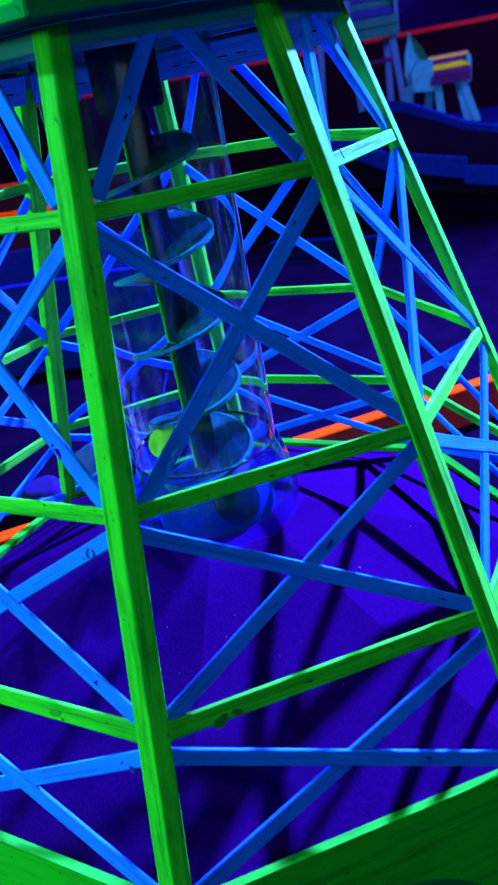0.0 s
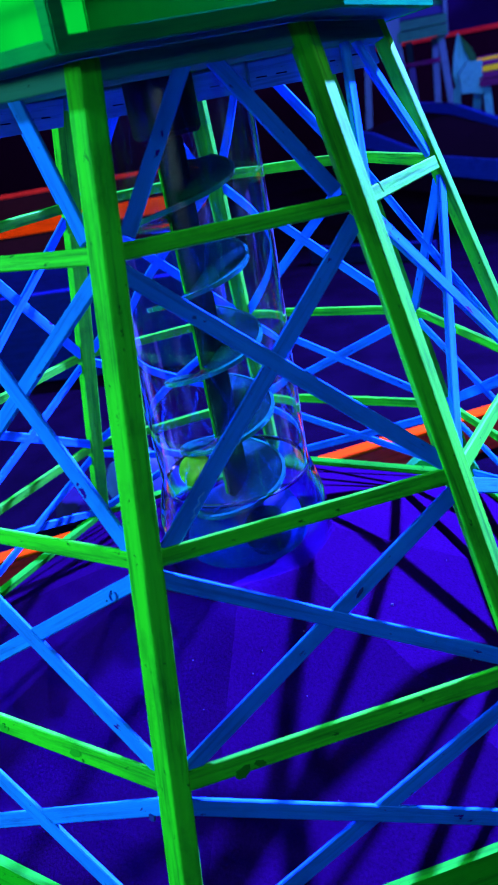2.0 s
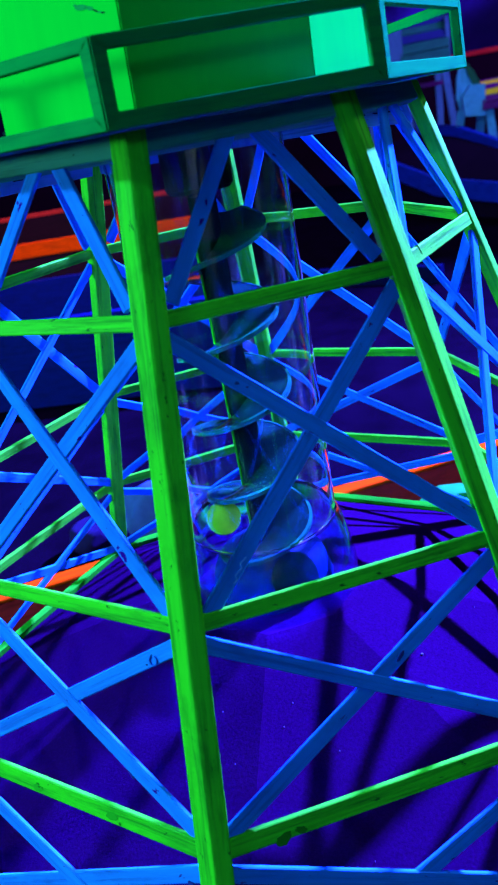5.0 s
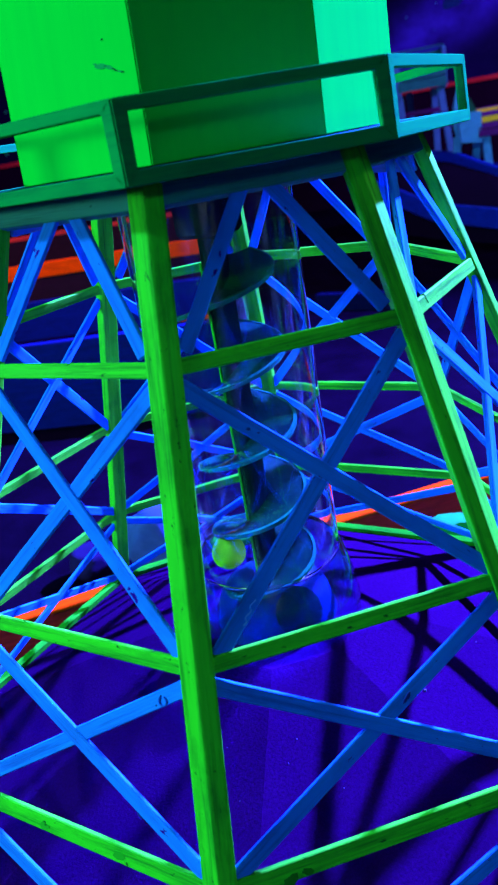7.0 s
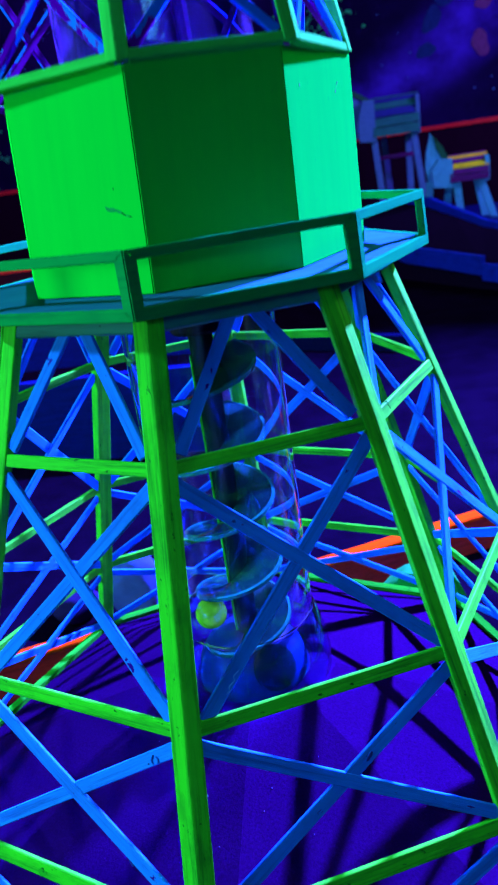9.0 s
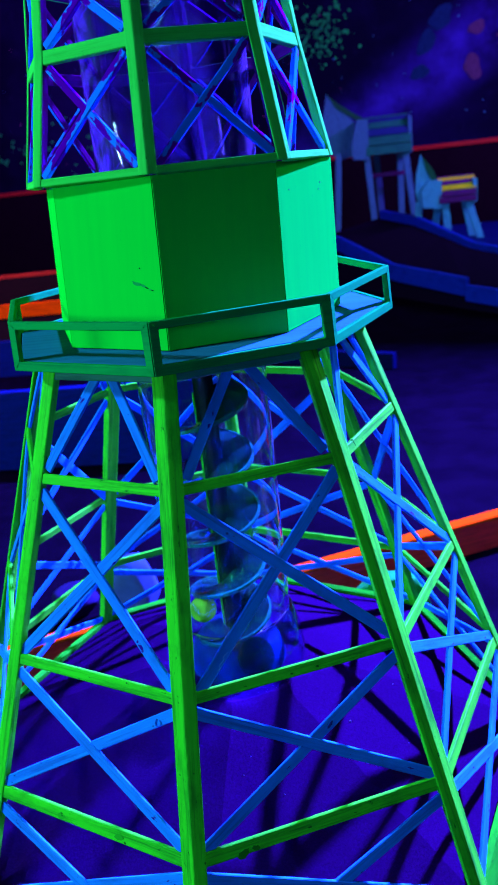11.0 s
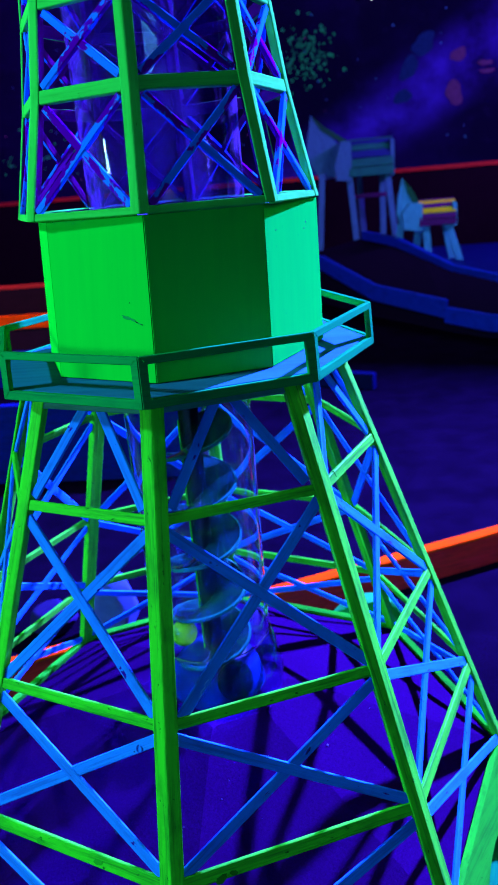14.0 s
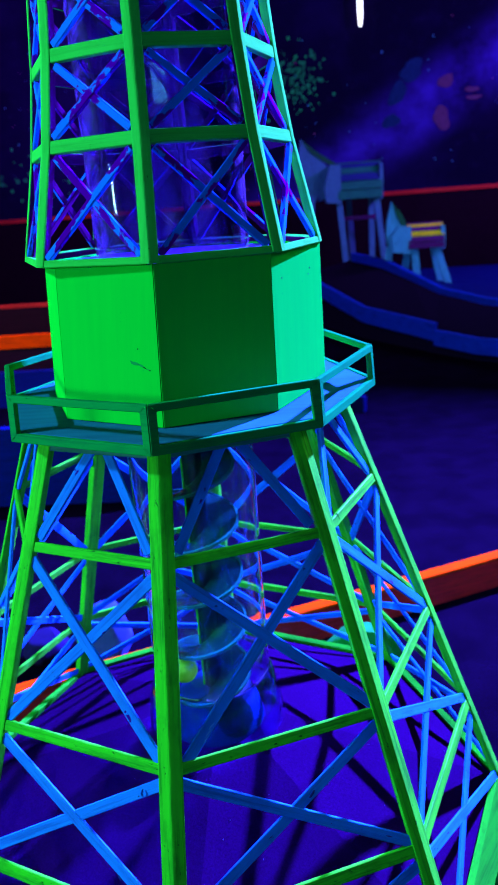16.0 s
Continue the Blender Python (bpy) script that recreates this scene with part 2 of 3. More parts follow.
def box(bm, x0, x1, y0, y1, z0, z1):
    hull(bm, [[Vector((x, y, z)) for x, y in ((x0, y0), (x1, y0), (x1, y1), (x0, y1))] for z in (z0, z1)])
    return bm


def tube(bm, r0, r1, z0, z1, n=64):
    """A pipe round the z axis with outer radius r0 and inner radius r1."""
    ring = lambda r, z: [bm.verts.new((r * math.cos(2 * math.pi * i / n), r * math.sin(2 * math.pi * i / n), z)) for i in range(n)]
    a, b, c, d = ring(r0, z0), ring(r0, z1), ring(r1, z1), ring(r1, z0)
    for u, v in ((a, b), (b, c), (c, d), (d, a)):
        for i in range(n):
            bm.faces.new((u[i], u[(i + 1) % n], v[(i + 1) % n], v[i]))
    return bm


def lathe(bm, profile, n=48):
    rings = [[Vector((r * math.cos(2 * math.pi * i / n), r * math.sin(2 * math.pi * i / n), z)) for i in range(n)] for r, z in profile]
    hull(bm, rings)
    return bm


# ---- the derrick: eight sides round the z axis, deck underside at DECK_Z ----
DECK_Z = 1.0
C8 = math.cos(math.pi / 8)
UP = Vector((0, 0, 1))


class Frustum:
    """Eight sides, corner k near 45 k - 90 degrees. profile: rows of height from the deck and corner radius.
    own: for some corners, degrees and metres by which the carpenter missed."""

    def __init__(self, profile, own=(), shift=0.0):
        self.profile, self.own, self.shift = profile, dict(own), shift

    def r(self, z):
        p = self.profile
        i = max(j for j in range(len(p) - 1) if z >= p[j][0] or j == 0)
        (za, ra), (zb, rb) = p[i], p[i + 1]
        return ra + (rb - ra) * (z - za) / (zb - za)

    def corner(self, k, z):
        turn, off = self.own.get(k % 8, (0.0, 0.0))
        a = radians(-90 + 45 * k + turn)
        return Vector((math.cos(a), math.sin(a), 0)) * (self.r(z) + off) + Vector((self.shift * (z - self.profile[0][0]), 0, DECK_Z + z))

    def axes(self, k, z):
        """Outward and sideways on the level, outward square to the board, and up the board, of side k."""
        mid = lambda h: (self.corner(k, h) + self.corner(k + 1, h)) / 2
        t = (self.corner(k + 1, z) - self.corner(k, z)).normalized()
        up = (mid(z + 0.002) - mid(z - 0.002)).normalized()
        return t.cross(UP), t, t.cross(up).normalized(), up

    def on(self, k, s, z, inset=0.0):
        """A point on side k, s metres sideways of its middle, at height z, inset metres behind the face."""
        n, t, out, up = self.axes(k, z)
        return (self.corner(k, z) + self.corner(k + 1, z)) / 2 + t * s - out * inset

    def half(self, k, z):
        return (self.corner(k + 1, z) - self.corner(k, z)).length / 2

    def leg(self, k, levels, w, d, w2=None):
        """An angled leg at corner k: w wide on side k, w2 wide on the side before it, d thick."""
        bm = bmesh.new()
        rings = []
        for z in levels:
            a = self.corner(k, z)
            n1, t1, *_ = self.axes(k, z)
            n2, t2, *_ = self.axes(k - 1, z)
            p1, p2 = a + t1 * w, a - t2 * (w2 or w)
            rings.append([a, p1, p1 - n1 * d, a - (n1 + n2).normalized() * (d / C8), p2 - n2 * d, p2])
        hull(bm, rings)
        return bevelled(bm, 0.0018, 2)

    def rail(self, k, z, high, margin, depth, inset=0.0):
        n, t, out, up = self.axes(k, z - high / 2)
        h = self.half(k, z - high / 2) - margin
        return bar(self.on(k, -h, z - high / 2, inset), self.on(k, h, z - high / 2, inset), up, high, -out, depth)

    def brace(self, k, s0, z0, s1, z1, width, depth, inset):
        out = self.axes(k, (z0 + z1) / 2)[2]
        p, q = self.on(k, s0, z0, inset), self.on(k, s1, z1, inset)
        return bar(p, q, out.cross(q - p).normalized(), width, -out, depth)


derrick = thing("oil_derrick", "green and blue painted wooden model oil derrick with eight sides", "derrick", (0, 0, 0))
LEG_W, LEG_D = 0.0175, 0.014
low = Frustum([(-1.0, 0.607), (0.0, 0.247)], {0: (-0.6, 0.0), 1: (0.15, 0.0), 3: (1.2, -0.002), 4: (3.6, 0.0), 5: (4.0, 0.0), 6: (0.7, 0.016), 7: (1.3, 0.011)})
A, B, C, D = -0.141, -0.388, -0.580, -0.752
for k in range(8):
    part("leg", low.leg(k, (-1.048, -0.002), *((0.0215, LEG_D, 0.0150) if k == 1 else (LEG_W, LEG_D))), GREEN, derrick)
for k in range(8):
    for z, high in ((A, 0.0145), (B, 0.0153), (C, 0.0188)):
        part("rail", low.rail(k, z, high, LEG_W - (0.001 if k else 0.004), 0.0062, 0.0015), GREEN, derrick)
W = 0.0154
SLIP = {(0, 0): (0.009, 0.009), (0, 1): (0.006, 0.002)}  # feet of some crossed laths, nailed off centre
for k in range(8):
    # an inverted V under the deck
    zt, zb = -0.012, A + 0.004
    h = low.half(k, zb) - LEG_W - 0.004
    for sgn in (-1, 1):
        part("brace", low.brace(k, sgn * 0.010, zt, sgn * h, zb, W * 0.9, 0.0050, 0.0035 + 0.0004 * sgn), BLUE, derrick)
    # crossed laths in the three bays below
    for n, (ztop, zbot, w) in enumerate(((A - 0.024, B + 0.006, W), (B - 0.026, C + 0.006, W), (C - 0.033, D + 0.006, W * 1.05))):
        ht, hb = low.half(k, ztop) - LEG_W + 0.002, low.half(k, zbot) - LEG_W - 0.004
        for sgn in (-1, 1):
            slip = SLIP.get((k, n), (0.0, 0.0))[0 if sgn > 0 else 1]
            # the foot runs on behind the rail, into the corner
            reach = 1 + 0.009 / (ztop - zbot)
            foot = sgn * ht + (-sgn * hb + slip - sgn * ht) * reach
            lead = 0.003 / (ztop - zbot) if k == 0 else 0.0  # the head runs on to the narrower leg
            part("brace", low.brace(k, sgn * ht - (foot - sgn * ht) / reach * lead, ztop + 0.003 * (k == 0), foot, ztop + (zbot - ztop) * reach, w, 0.0050, 0.0035 + 0.0004 * sgn), BLUE, derrick)


BRACE_NAIL = plain("dark_brace_nail", (0.006, 0.012, 0.10), 0.6, 0.3)


def nails(brace, width):
    """Two nail heads near each end of a lath, set by eye, a little off line."""
    xs = [v.co.x for v in brace.data.vertices]
    top_y = max(v.co.z for v in brace.data.vertices)
    out = (brace.matrix_basis.to_3x3() @ Vector((0, 0, 1)))
    flip = 1 if out.xy.dot(brace.matrix_basis.translation.xy) > 0 else -1
    for end in (-1, 1):
        x = (max(xs) if end > 0 else min(xs)) - end * (0.026 + 0.012 * random.random())
        for j in (-1, 1):
            bm = bmesh.new()
            cx, cy, r = x + j * 0.005, j * width * (0.1 + 0.15 * random.random()), 0.0009
            ring = [Vector((cx + r * math.cos(math.pi * i / 3), cy + r * math.sin(math.pi * i / 3), 0)) for i in range(6)]
            hull(bm, [[p + Vector((0, 0, flip * h)) for p in ring] for h in (top_y - 0.001, top_y + 0.0003)])
            part("nail_head", bm, BRACE_NAIL, None).parent = brace


random.seed(11)
for ob in [o for o in derrick.children if o.name.split(".")[0] == "brace"]:
    if ob.matrix_basis.translation.y < 0.06 and random.random() < 0.16:
        nails(ob, W)


# a run of dried paint on one lath of the dark side
bm = bmesh.new()
run = [low.on(0, -0.1005 + 0.0145 * u + 0.0016 * math.sin(14 * u), -0.3705 + 0.0185 * u, 0.0026) for u in (i / 18 for i in range(19))]
for p, q in zip(run, run[1:]):
    hull(bm, [[c + Vector((0.0007 * math.cos(a), 0, 0.0007 * math.sin(a))) for a in (0.8, 2.4, 3.9, 5.5)] for c in (p, q)])
part("paint_run", bm, plain("pale_blue_paint_run", (0.06, 0.32, 0.95), 0.4), derrick, "run of dried pale blue paint")


# marks on the laths and rails: a stamp, knots, chips and a crack
def mark(k, pts, inset, mat, name, label):
    """A thin patch with the given outline on one side: points of metres sideways and height."""
    bm = bmesh.new()
    hull(bm, [[low.on(k, u, z, i) for u, z in pts] for i in (inset + 0.002, inset - 0.0004)])
    bmesh.ops.triangulate(bm, faces=[f for f in bm.faces if len(f.verts) > 4])
    return part(name, bm, mat, derrick, label)


def blob(u, z, ru, rz, lean=0.0, seed=1, n=14):
    rnd = random.Random(seed)
    out = []
    for i in range(n):
        a, q = 2 * math.pi * i / n, rnd.uniform(0.8, 1.15)
        x, y = ru * q * math.cos(a), rz * q * math.sin(a)
        out.append((u + x * math.cos(lean) - y * math.sin(lean), z + x * math.sin(lean) + y * math.cos(lean)))
    return out


INK = plain("dark_blue_ink", (0.012, 0.13, 0.70), 0.8)
CHIP = plain("dark_purple_chip", (0.020, 0.030, 0.24), 0.8)
KNOT = plain("dark_green_knot", (0.022, 0.45, 0.018), 0.8)
GRIME = plain("dark_green_grime", (0.012, 0.26, 0.014), 0.9)
bm = bmesh.new()
turn = [2 * math.pi * i / 20 + 2.2 for i in range(18)]
for a, b in zip(turn, turn[1:]):
    q = [(0.0047, a), (0.0036, a), (0.0036, b), (0.0047, b)]
    hull(bm, [[low.on(7, 0.1073 + r * math.cos(c), -0.4308 + r * math.sin(c), i) for r, c in q] for i in (0.0045, 0.0027)])
part("stamp", bm, INK, derrick, "round ink stamp on a lath")
mark(7, blob(-0.044, -0.5925, 0.0062, 0.0042, 0.1, 2), 0.0015, KNOT, "knot", "dull knot in a green rail")
mark(7, blob(-0.0425, -0.5905, 0.0016, 0.0012, 0.1, 3), 0.0013, GRIME, "knot", "dark heart of the knot")
mark(7, blob(0.0647, -0.5950, 0.0014, 0.0019, 0.3, 4, 9), 0.0015, GRIME, "nail_head", "dark nail hole in a green rail")
mark(7, blob(0.0550, -0.5905, 0.0075, 0.0040, 0.0, 5), 0.0015, KNOT, "knot", "dull patch on a green rail")
mark(0, blob(0.0312, -0.4742, 0.0056, 0.0017, 0.75, 6), 0.0029, CHIP, "chip", "dark chip in a blue lath")
mark(7, blob(0.0796, -0.5441, 0.0040, 0.0013, -0.85, 7), 0.0029, CHIP, "chip", "dark chip in a blue lath")
mark(7, [(0.1425, -0.6238), (0.1482, -0.6244), (0.1484, -0.6292), (0.1452, -0.6298), (0.1426, -0.6286)], 0.0029, CHIP, "chip", "square purple chip in a blue lath")
mark(0, blob(-0.1130, -0.5965, 0.0085, 0.0052, 0.4, 8, 18), 0.0015, GRIME, "smudge", "dark smudge on a green rail")
mark(0, blob(-0.0960, -0.5935, 0.0060, 0.0032, -0.3, 9, 16), 0.0015, GRIME, "smudge", "dark smudge on a green rail")
crack = [(-0.0722, -0.1405), (-0.0712, -0.1432), (-0.0716, -0.1450), (-0.0700, -0.1478), (-0.0694, -0.1505)]
mark(1, [(u - 0.0005, z) for u, z in crack] + [(u + 0.0006, z) for u, z in reversed(crack)], 0.0015, GRIME, "crack", "short dark crack in a green rail")


def arch_panel(k):
    """A base board of one side, from the floor to D, with a round-headed opening; one board has a small round hole too."""
    bm = bmesh.new()
    z1, z0 = D, -1.046
    m = LEG_W - (0.001 if k else 0.004)
    w, top = 0.135, -0.818
    pts = [(-low.half(k, z0) + m, z0), (-w, z0)]
    zs = top - 0.105
    pts += [(-w, zs)] + [(-w * math.cos(a), zs + 0.105 * math.sin(a)) for a in (math.pi * i / 24 for i in range(1, 24))] + [(w, zs), (w, z0)]
    pts += [(low.half(k, z0) - m, z0), (low.half(k, z1) - m, z1), (-low.half(k, z1) + m, z1)]
    ring = [(-0.122 + 0.019 * math.cos(a), -0.812 + 0.019 * math.sin(a)) for a in (2 * math.pi * i / 24 for i in range(24))]
    loops = [pts, ring] if k in (1,) else [pts]
    sheets = []
    for inset in (0.0015, 0.0135):
        rows = [[bm.verts.new(low.on(k, s, z, inset)) for s, z in loop] for loop in loops]
        edges = [bm.edges.new((row[i - 1], row[i])) for row in rows for i in range(len(row))]
        bmesh.ops.triangle_fill(bm, use_beauty=True, edges=edges)
        sheets.append(rows)
    for u, v in zip(*sheets):
        for i in range(len(u)):
            bm.faces.new((u[i - 1], u[i], v[i], v[i - 1]))
    return bm


for k in range(8):
    panel = part("base_panel", arch_panel(k), GREEN_BOARD, derrick)
    bm = bmesh.new()
    hull(bm, [[low.on(k, s * low.half(k, z) * 0.86, z, i) for s, z in ((-1, -1.045), (1, -1.045), (1, -0.80), (-1, -0.80))] for i in (0.030, 0.036)])
    part("arch_backing", bm, TEAL, panel, "teal board behind the arched opening")

# deck, ring beam below it and the railing frames round it
ring8 = lambda r, z, c=(0, 0): [Vector((c[0] + r * math.cos(radians(-90 + 45 * k)), c[1] + r * math.sin(radians(-90 + 45 * k)), DECK_Z + z)) for k in range(8)]
bm = bmesh.new()
hull(bm, [ring8(0.287, 0.0030), ring8(0.287, 0.0115)])
part("deck", bevelled(bm), DECK, derrick, "blue painted octagonal deck")
bm = bmesh.new()
hull(bm, [ring8(0.2895, 0.0004), ring8(0.2895, 0.0028)])
part("soffit", bm, plain("grey_teal_soffit", (0.030, 0.130, 0.150), 0.8), derrick, "grey teal board under the deck")
BEAM = paint("dark_teal_beam_paint", (0.034, 0.24, 0.19), (0.030, 0.21, 0.165), (0.015, 0.08, 0.07), 0.5, -0.02)
outer = Frustum([(0.0, 0.2985), (0.1, 0.2925)])
for k in range(8):
    bm = bar(low.on(k, -low.half(k, 0) + 0.003, -0.0105, 0.001), low.on(k, low.half(k, 0) - 0.003, -0.0105, 0.001), low.axes(k, -0.01)[3], 0.019, -low.axes(k, -0.01)[2], 0.014)
    part("ring_beam", bm, BEAM, derrick, "dark teal beam under the deck")

LINING = paint("grey_blue_lining_paint", (0.07, 0.22, 0.42), (0.06, 0.19, 0.37), (0.02, 0.06, 0.14), 0.55, -0.02)
SLOT = plain("dark_slot", (0.004, 0.008, 0.02), 0.9)
for k in range(2, 6):
    out = low.axes(k, -0.02)[2]
    h = low.half(k, -0.02) - 0.012
    board_ = part("lining_board", bar(low.on(k, -h, -0.0195, 0.016), low.on(k, h, -0.0195, 0.016), low.axes(k, -0.02)[3], 0.036, -out, 0.006), LINING, derrick, "grey blue lining board under the deck")
    for s in (-0.048, -0.018, 0.021, 0.052):
        bm = bar(low.on(k, s - 0.008, -0.022, 0.0215), low.on(k, s + 0.008, -0.0215, 0.0215), low.axes(k, -0.02)[3], 0.0016, -out, 0.001, 0)
        part("slot", bm, SLOT, board_)


def frame_panel(fr, k, z0, z1, side, bottom, top, depth):
    """A rectangular frame with an open middle on one side of a frustum."""
    bm = bmesh.new()
    loops = []
    for inset in (0.0, depth):
        o = [(-fr.half(k, z0), z0), (fr.half(k, z0), z0), (fr.half(k, z1), z1), (-fr.half(k, z1), z1)]
        i = [(-fr.half(k, z0) + side, z0 + bottom), (fr.half(k, z0) - side, z0 + bottom), (fr.half(k, z1) - side, z1 - top), (-fr.half(k, z1) + side, z1 - top)]
        shrink = inset * math.tan(math.pi / 8)
        o = [(s - math.copysign(shrink + 0.0003, s), z) for s, z in o]
        loops.append(([bm.verts.new(fr.on(k, s, z, inset)) for s, z in o], [bm.verts.new(fr.on(k, s, z, inset)) for s, z in i]))
    (ao, ai), (bo, bi) = loops
    for j in range(4):
        n = (j + 1) % 4
        for q in ((ao[j], ao[n], ai[n], ai[j]), (bo[j], bo[n], bi[n], bi[j]), (ao[j], ao[n], bo[n], bo[j]), (ai[j], ai[n], bi[n], bi[j])):
            bm.faces.new(q)
    return bevelled(bm, 0.0008)


for k in range(8):
    part("railing", frame_panel(outer, k, 0.0, 0.0645, 0.0115, 0.012, 0.0100, 0.008), TEAL, derrick, "teal painted railing frame")

# cabin of eight boards
cabin = Frustum([(0.0117, 0.2212), (0.215, 0.2132)], {0: (0.6, 0.0), 1: (-2.6, 0.003), 6: (0.0, -0.004), 7: (0.8, -0.007)}, 0.034)
for k in range(8):
    bm = bmesh.new()
    rings = []
    for z in (0.0125, 0.2218):
        h = cabin.half(k, z) - 0.0004
        rings.append([cabin.on(k, -h, z), cabin.on(k, h, z), cabin.on(k, h - 0.0035, z, 0.008), cabin.on(k, -h + 0.0035, z, 0.008)])
    hull(bm, rings)
    part("cabin_panel", bevelled(bm, 0.0006), GREEN_PLAIN, derrick)
bm = bmesh.new()
hull(bm, [ring8(0.200, 0.2100, (0.006, 0)), ring8(0.200, 0.2190, (0.006, 0))])
part("cabin_roof", bevelled(bm), plain("purple_roof_paint", (0.05, 0.01, 0.40), 0.4), derrick, "purple painted cabin roof")

# small marks on the cabin: nail heads, a scuff and a speck
NAIL = plain("dark_nail_head", (0.01, 0.10, 0.05), 0.5, 0.4)
SMEAR = plain("grey_green_smear", (0.004, 0.36, 0.07), 0.8)
SCUFF = plain("dark_scuff", (0.004, 0.06, 0.02), 0.8)


def spot(k, s, z, r, mat, name, label, n=10, long=1.0, lean=0.0):
    bm = bmesh.new()
    ring = [(r * long * math.cos(a), r * math.sin(a)) for a in (2 * math.pi * i / n for i in range(n))]
    ring = [(u * math.cos(lean) - v * math.sin(lean), u * math.sin(lean) + v * math.cos(lean)) for u, v in ring]
    hull(bm, [[cabin.on(k, s + u, z + v, i) for u, v in ring] for i in (0.002, -0.0004)])
    return part(name, bm, mat, derrick, label)


for s, z in ((-0.055, 0.187), (0.036, 0.182), (0.042, 0.190)):
    spot(1, s, z, 0.0011, NAIL, "nail_head", "small dark nail head")
for s, z, r, long, lean in ((0.043, 0.0968, 0.0022, 3.2, -0.15), (0.052, 0.0945, 0.0015, 3.4, -0.35), (0.037, 0.0995, 0.0008, 3.0, -0.2), (0.063, 0.0895, 0.0007, 4.0, -0.2)):
    spot(7, s, z, r, SMEAR, "scuff", "grey-green scuff mark", 14, long, lean)
for s, z, long, lean in ((0.058, 0.0915, 5.0, -0.45), (0.066, 0.0885, 3.0, -0.2)):
    spot(7, s, z, 0.0007, SCUFF, "scuff", "dark scuff mark", 8, long, lean)
spot(7, 0.049, 0.116, 0.0007, SCUFF, "scuff", "dark speck", 7, 1.5, 0.5)

# upper truss: green and blue outside, dark purple on faces turned inward
def purple_inside(ob):
    ob.data.materials.append(INNER_PURPLE)
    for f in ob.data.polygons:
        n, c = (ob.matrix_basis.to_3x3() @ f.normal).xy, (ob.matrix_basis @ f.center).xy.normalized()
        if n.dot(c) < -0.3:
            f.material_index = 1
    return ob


top = Frustum([(0.2225, 0.2290), (0.3705, 0.1945), (0.4775, 0.1770), (0.578, 0.1660), (0.690, 0.1580)], {0: (2.0, -0.004), 1: (0.5, 0.008), 2: (-0.8, -0.005), 6: (0.0, 0.004), 7: (0.0, -0.005)})
UZ = [0.2225, 0.3705, 0.4775, 0.578, 0.672]
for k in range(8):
    purple_inside(part("upper_leg", top.leg(k, (0.2230, 0.3705, 0.4775, 0.578, 0.682), 0.0125, 0.013), GREEN_TOP, derrick))
    purple_inside(part("upper_rail", top.rail(k, 0.2325, 0.0095, 0.0115, 0.013, 0.001), GREEN_TOP, derrick))
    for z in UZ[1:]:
        purple_inside(part("upper_rail", top.rail(k, z + 0.0080, 0.0165, 0.0115, 0.009, 0.001), GREEN_TOP, derrick))
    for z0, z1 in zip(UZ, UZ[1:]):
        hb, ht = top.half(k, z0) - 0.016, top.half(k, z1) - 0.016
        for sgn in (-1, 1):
            purple_inside(part("upper_brace", top.brace(k, sgn * hb, z0 + 0.011, -sgn * ht, z1 - 0.011, 0.0098, 0.007, 0.0025 + 0.0008 * sgn), BLUE_CHIPPED, derrick))

# carpeted mound inside the base
bm = bmesh.new()
edge = lambda z, inset: [Vector((*(low.corner(k, D).xy - low.corner(k, D).xy.normalized() * inset), DECK_Z + z)) for k in range(8)]
hull(bm, [edge(-1.045, 0.016), edge(-0.7640, 0.016), ring8(0.125, -0.622)])
tagged(part("carpet_mound", bm, CARPET), "purple carpeted octagonal mound inside the derrick's base", "mound")

random.seed(21)
bm = bmesh.new()
for _ in range(26):
    a, r = radians(random.uniform(-170, 10)), random.uniform(0.18, 0.45)
    k = round((math.degrees(a) + 90 - 22.5) / 45)
    run = r * math.cos(a - radians(-67.5 + 45 * k)) / C8
    z = DECK_Z - 0.622 - (run - 0.125) * 0.142 / 0.3767
    size = random.uniform(0.0004, 0.0008)
    at = Vector((r * math.cos(a), r * math.sin(a), z))
    hull(bm, [[at + Vector((size * math.cos(math.pi * i / 3), size * math.sin(math.pi * i / 3), h)) for i in range(6)] for h in (-0.001, 0.0012)])
hull(bm, [[Vector((0.195 + 0.0017 * math.cos(math.pi * i / 4), -0.122 + 0.0012 * math.sin(math.pi * i / 4), DECK_Z - 0.622 - (0.2254 / C8 - 0.125) * 0.142 / 0.3767 + h)) for i in range(8)] for h in (-0.002, 0.0015)])
tagged(part("lint", bm, plain("pale_lint", (0.10, 0.10, 0.22), 0.9)), "pale specks of lint on the purple carpet", "lint", "", "stuff")


def shifted(bm, x, y):
    bmesh.ops.translate(bm, verts=bm.verts[:], vec=(x, y, 0))
    return bm


# ball lift: clear tube, auger, motor, bottom collar
lift = thing("ball_lift", "clear acrylic tube with a dark spiral auger standing on the mound", "ball lift")
AX, AY = -0.006, 0.004  # the tube's axis
tube_ob = smooth(part("tube", shifted(tube(bmesh.new(), 0.104, 0.1005, DECK_Z - 0.512, DECK_Z - 0.001, 96), AX, AY), ACRYLIC, lift))
tube_ob.visible_shadow = False
bm = lathe(bmesh.new(), [(0.010, DECK_Z - 0.63), (0.0165, DECK_Z - 0.62), (0.0165, DECK_Z - 0.08), (0.012, DECK_Z - 0.075)], 32)
shaft = smooth(part("auger_shaft", shifted(bm, AX, AY), DARK_PLASTIC, lift))
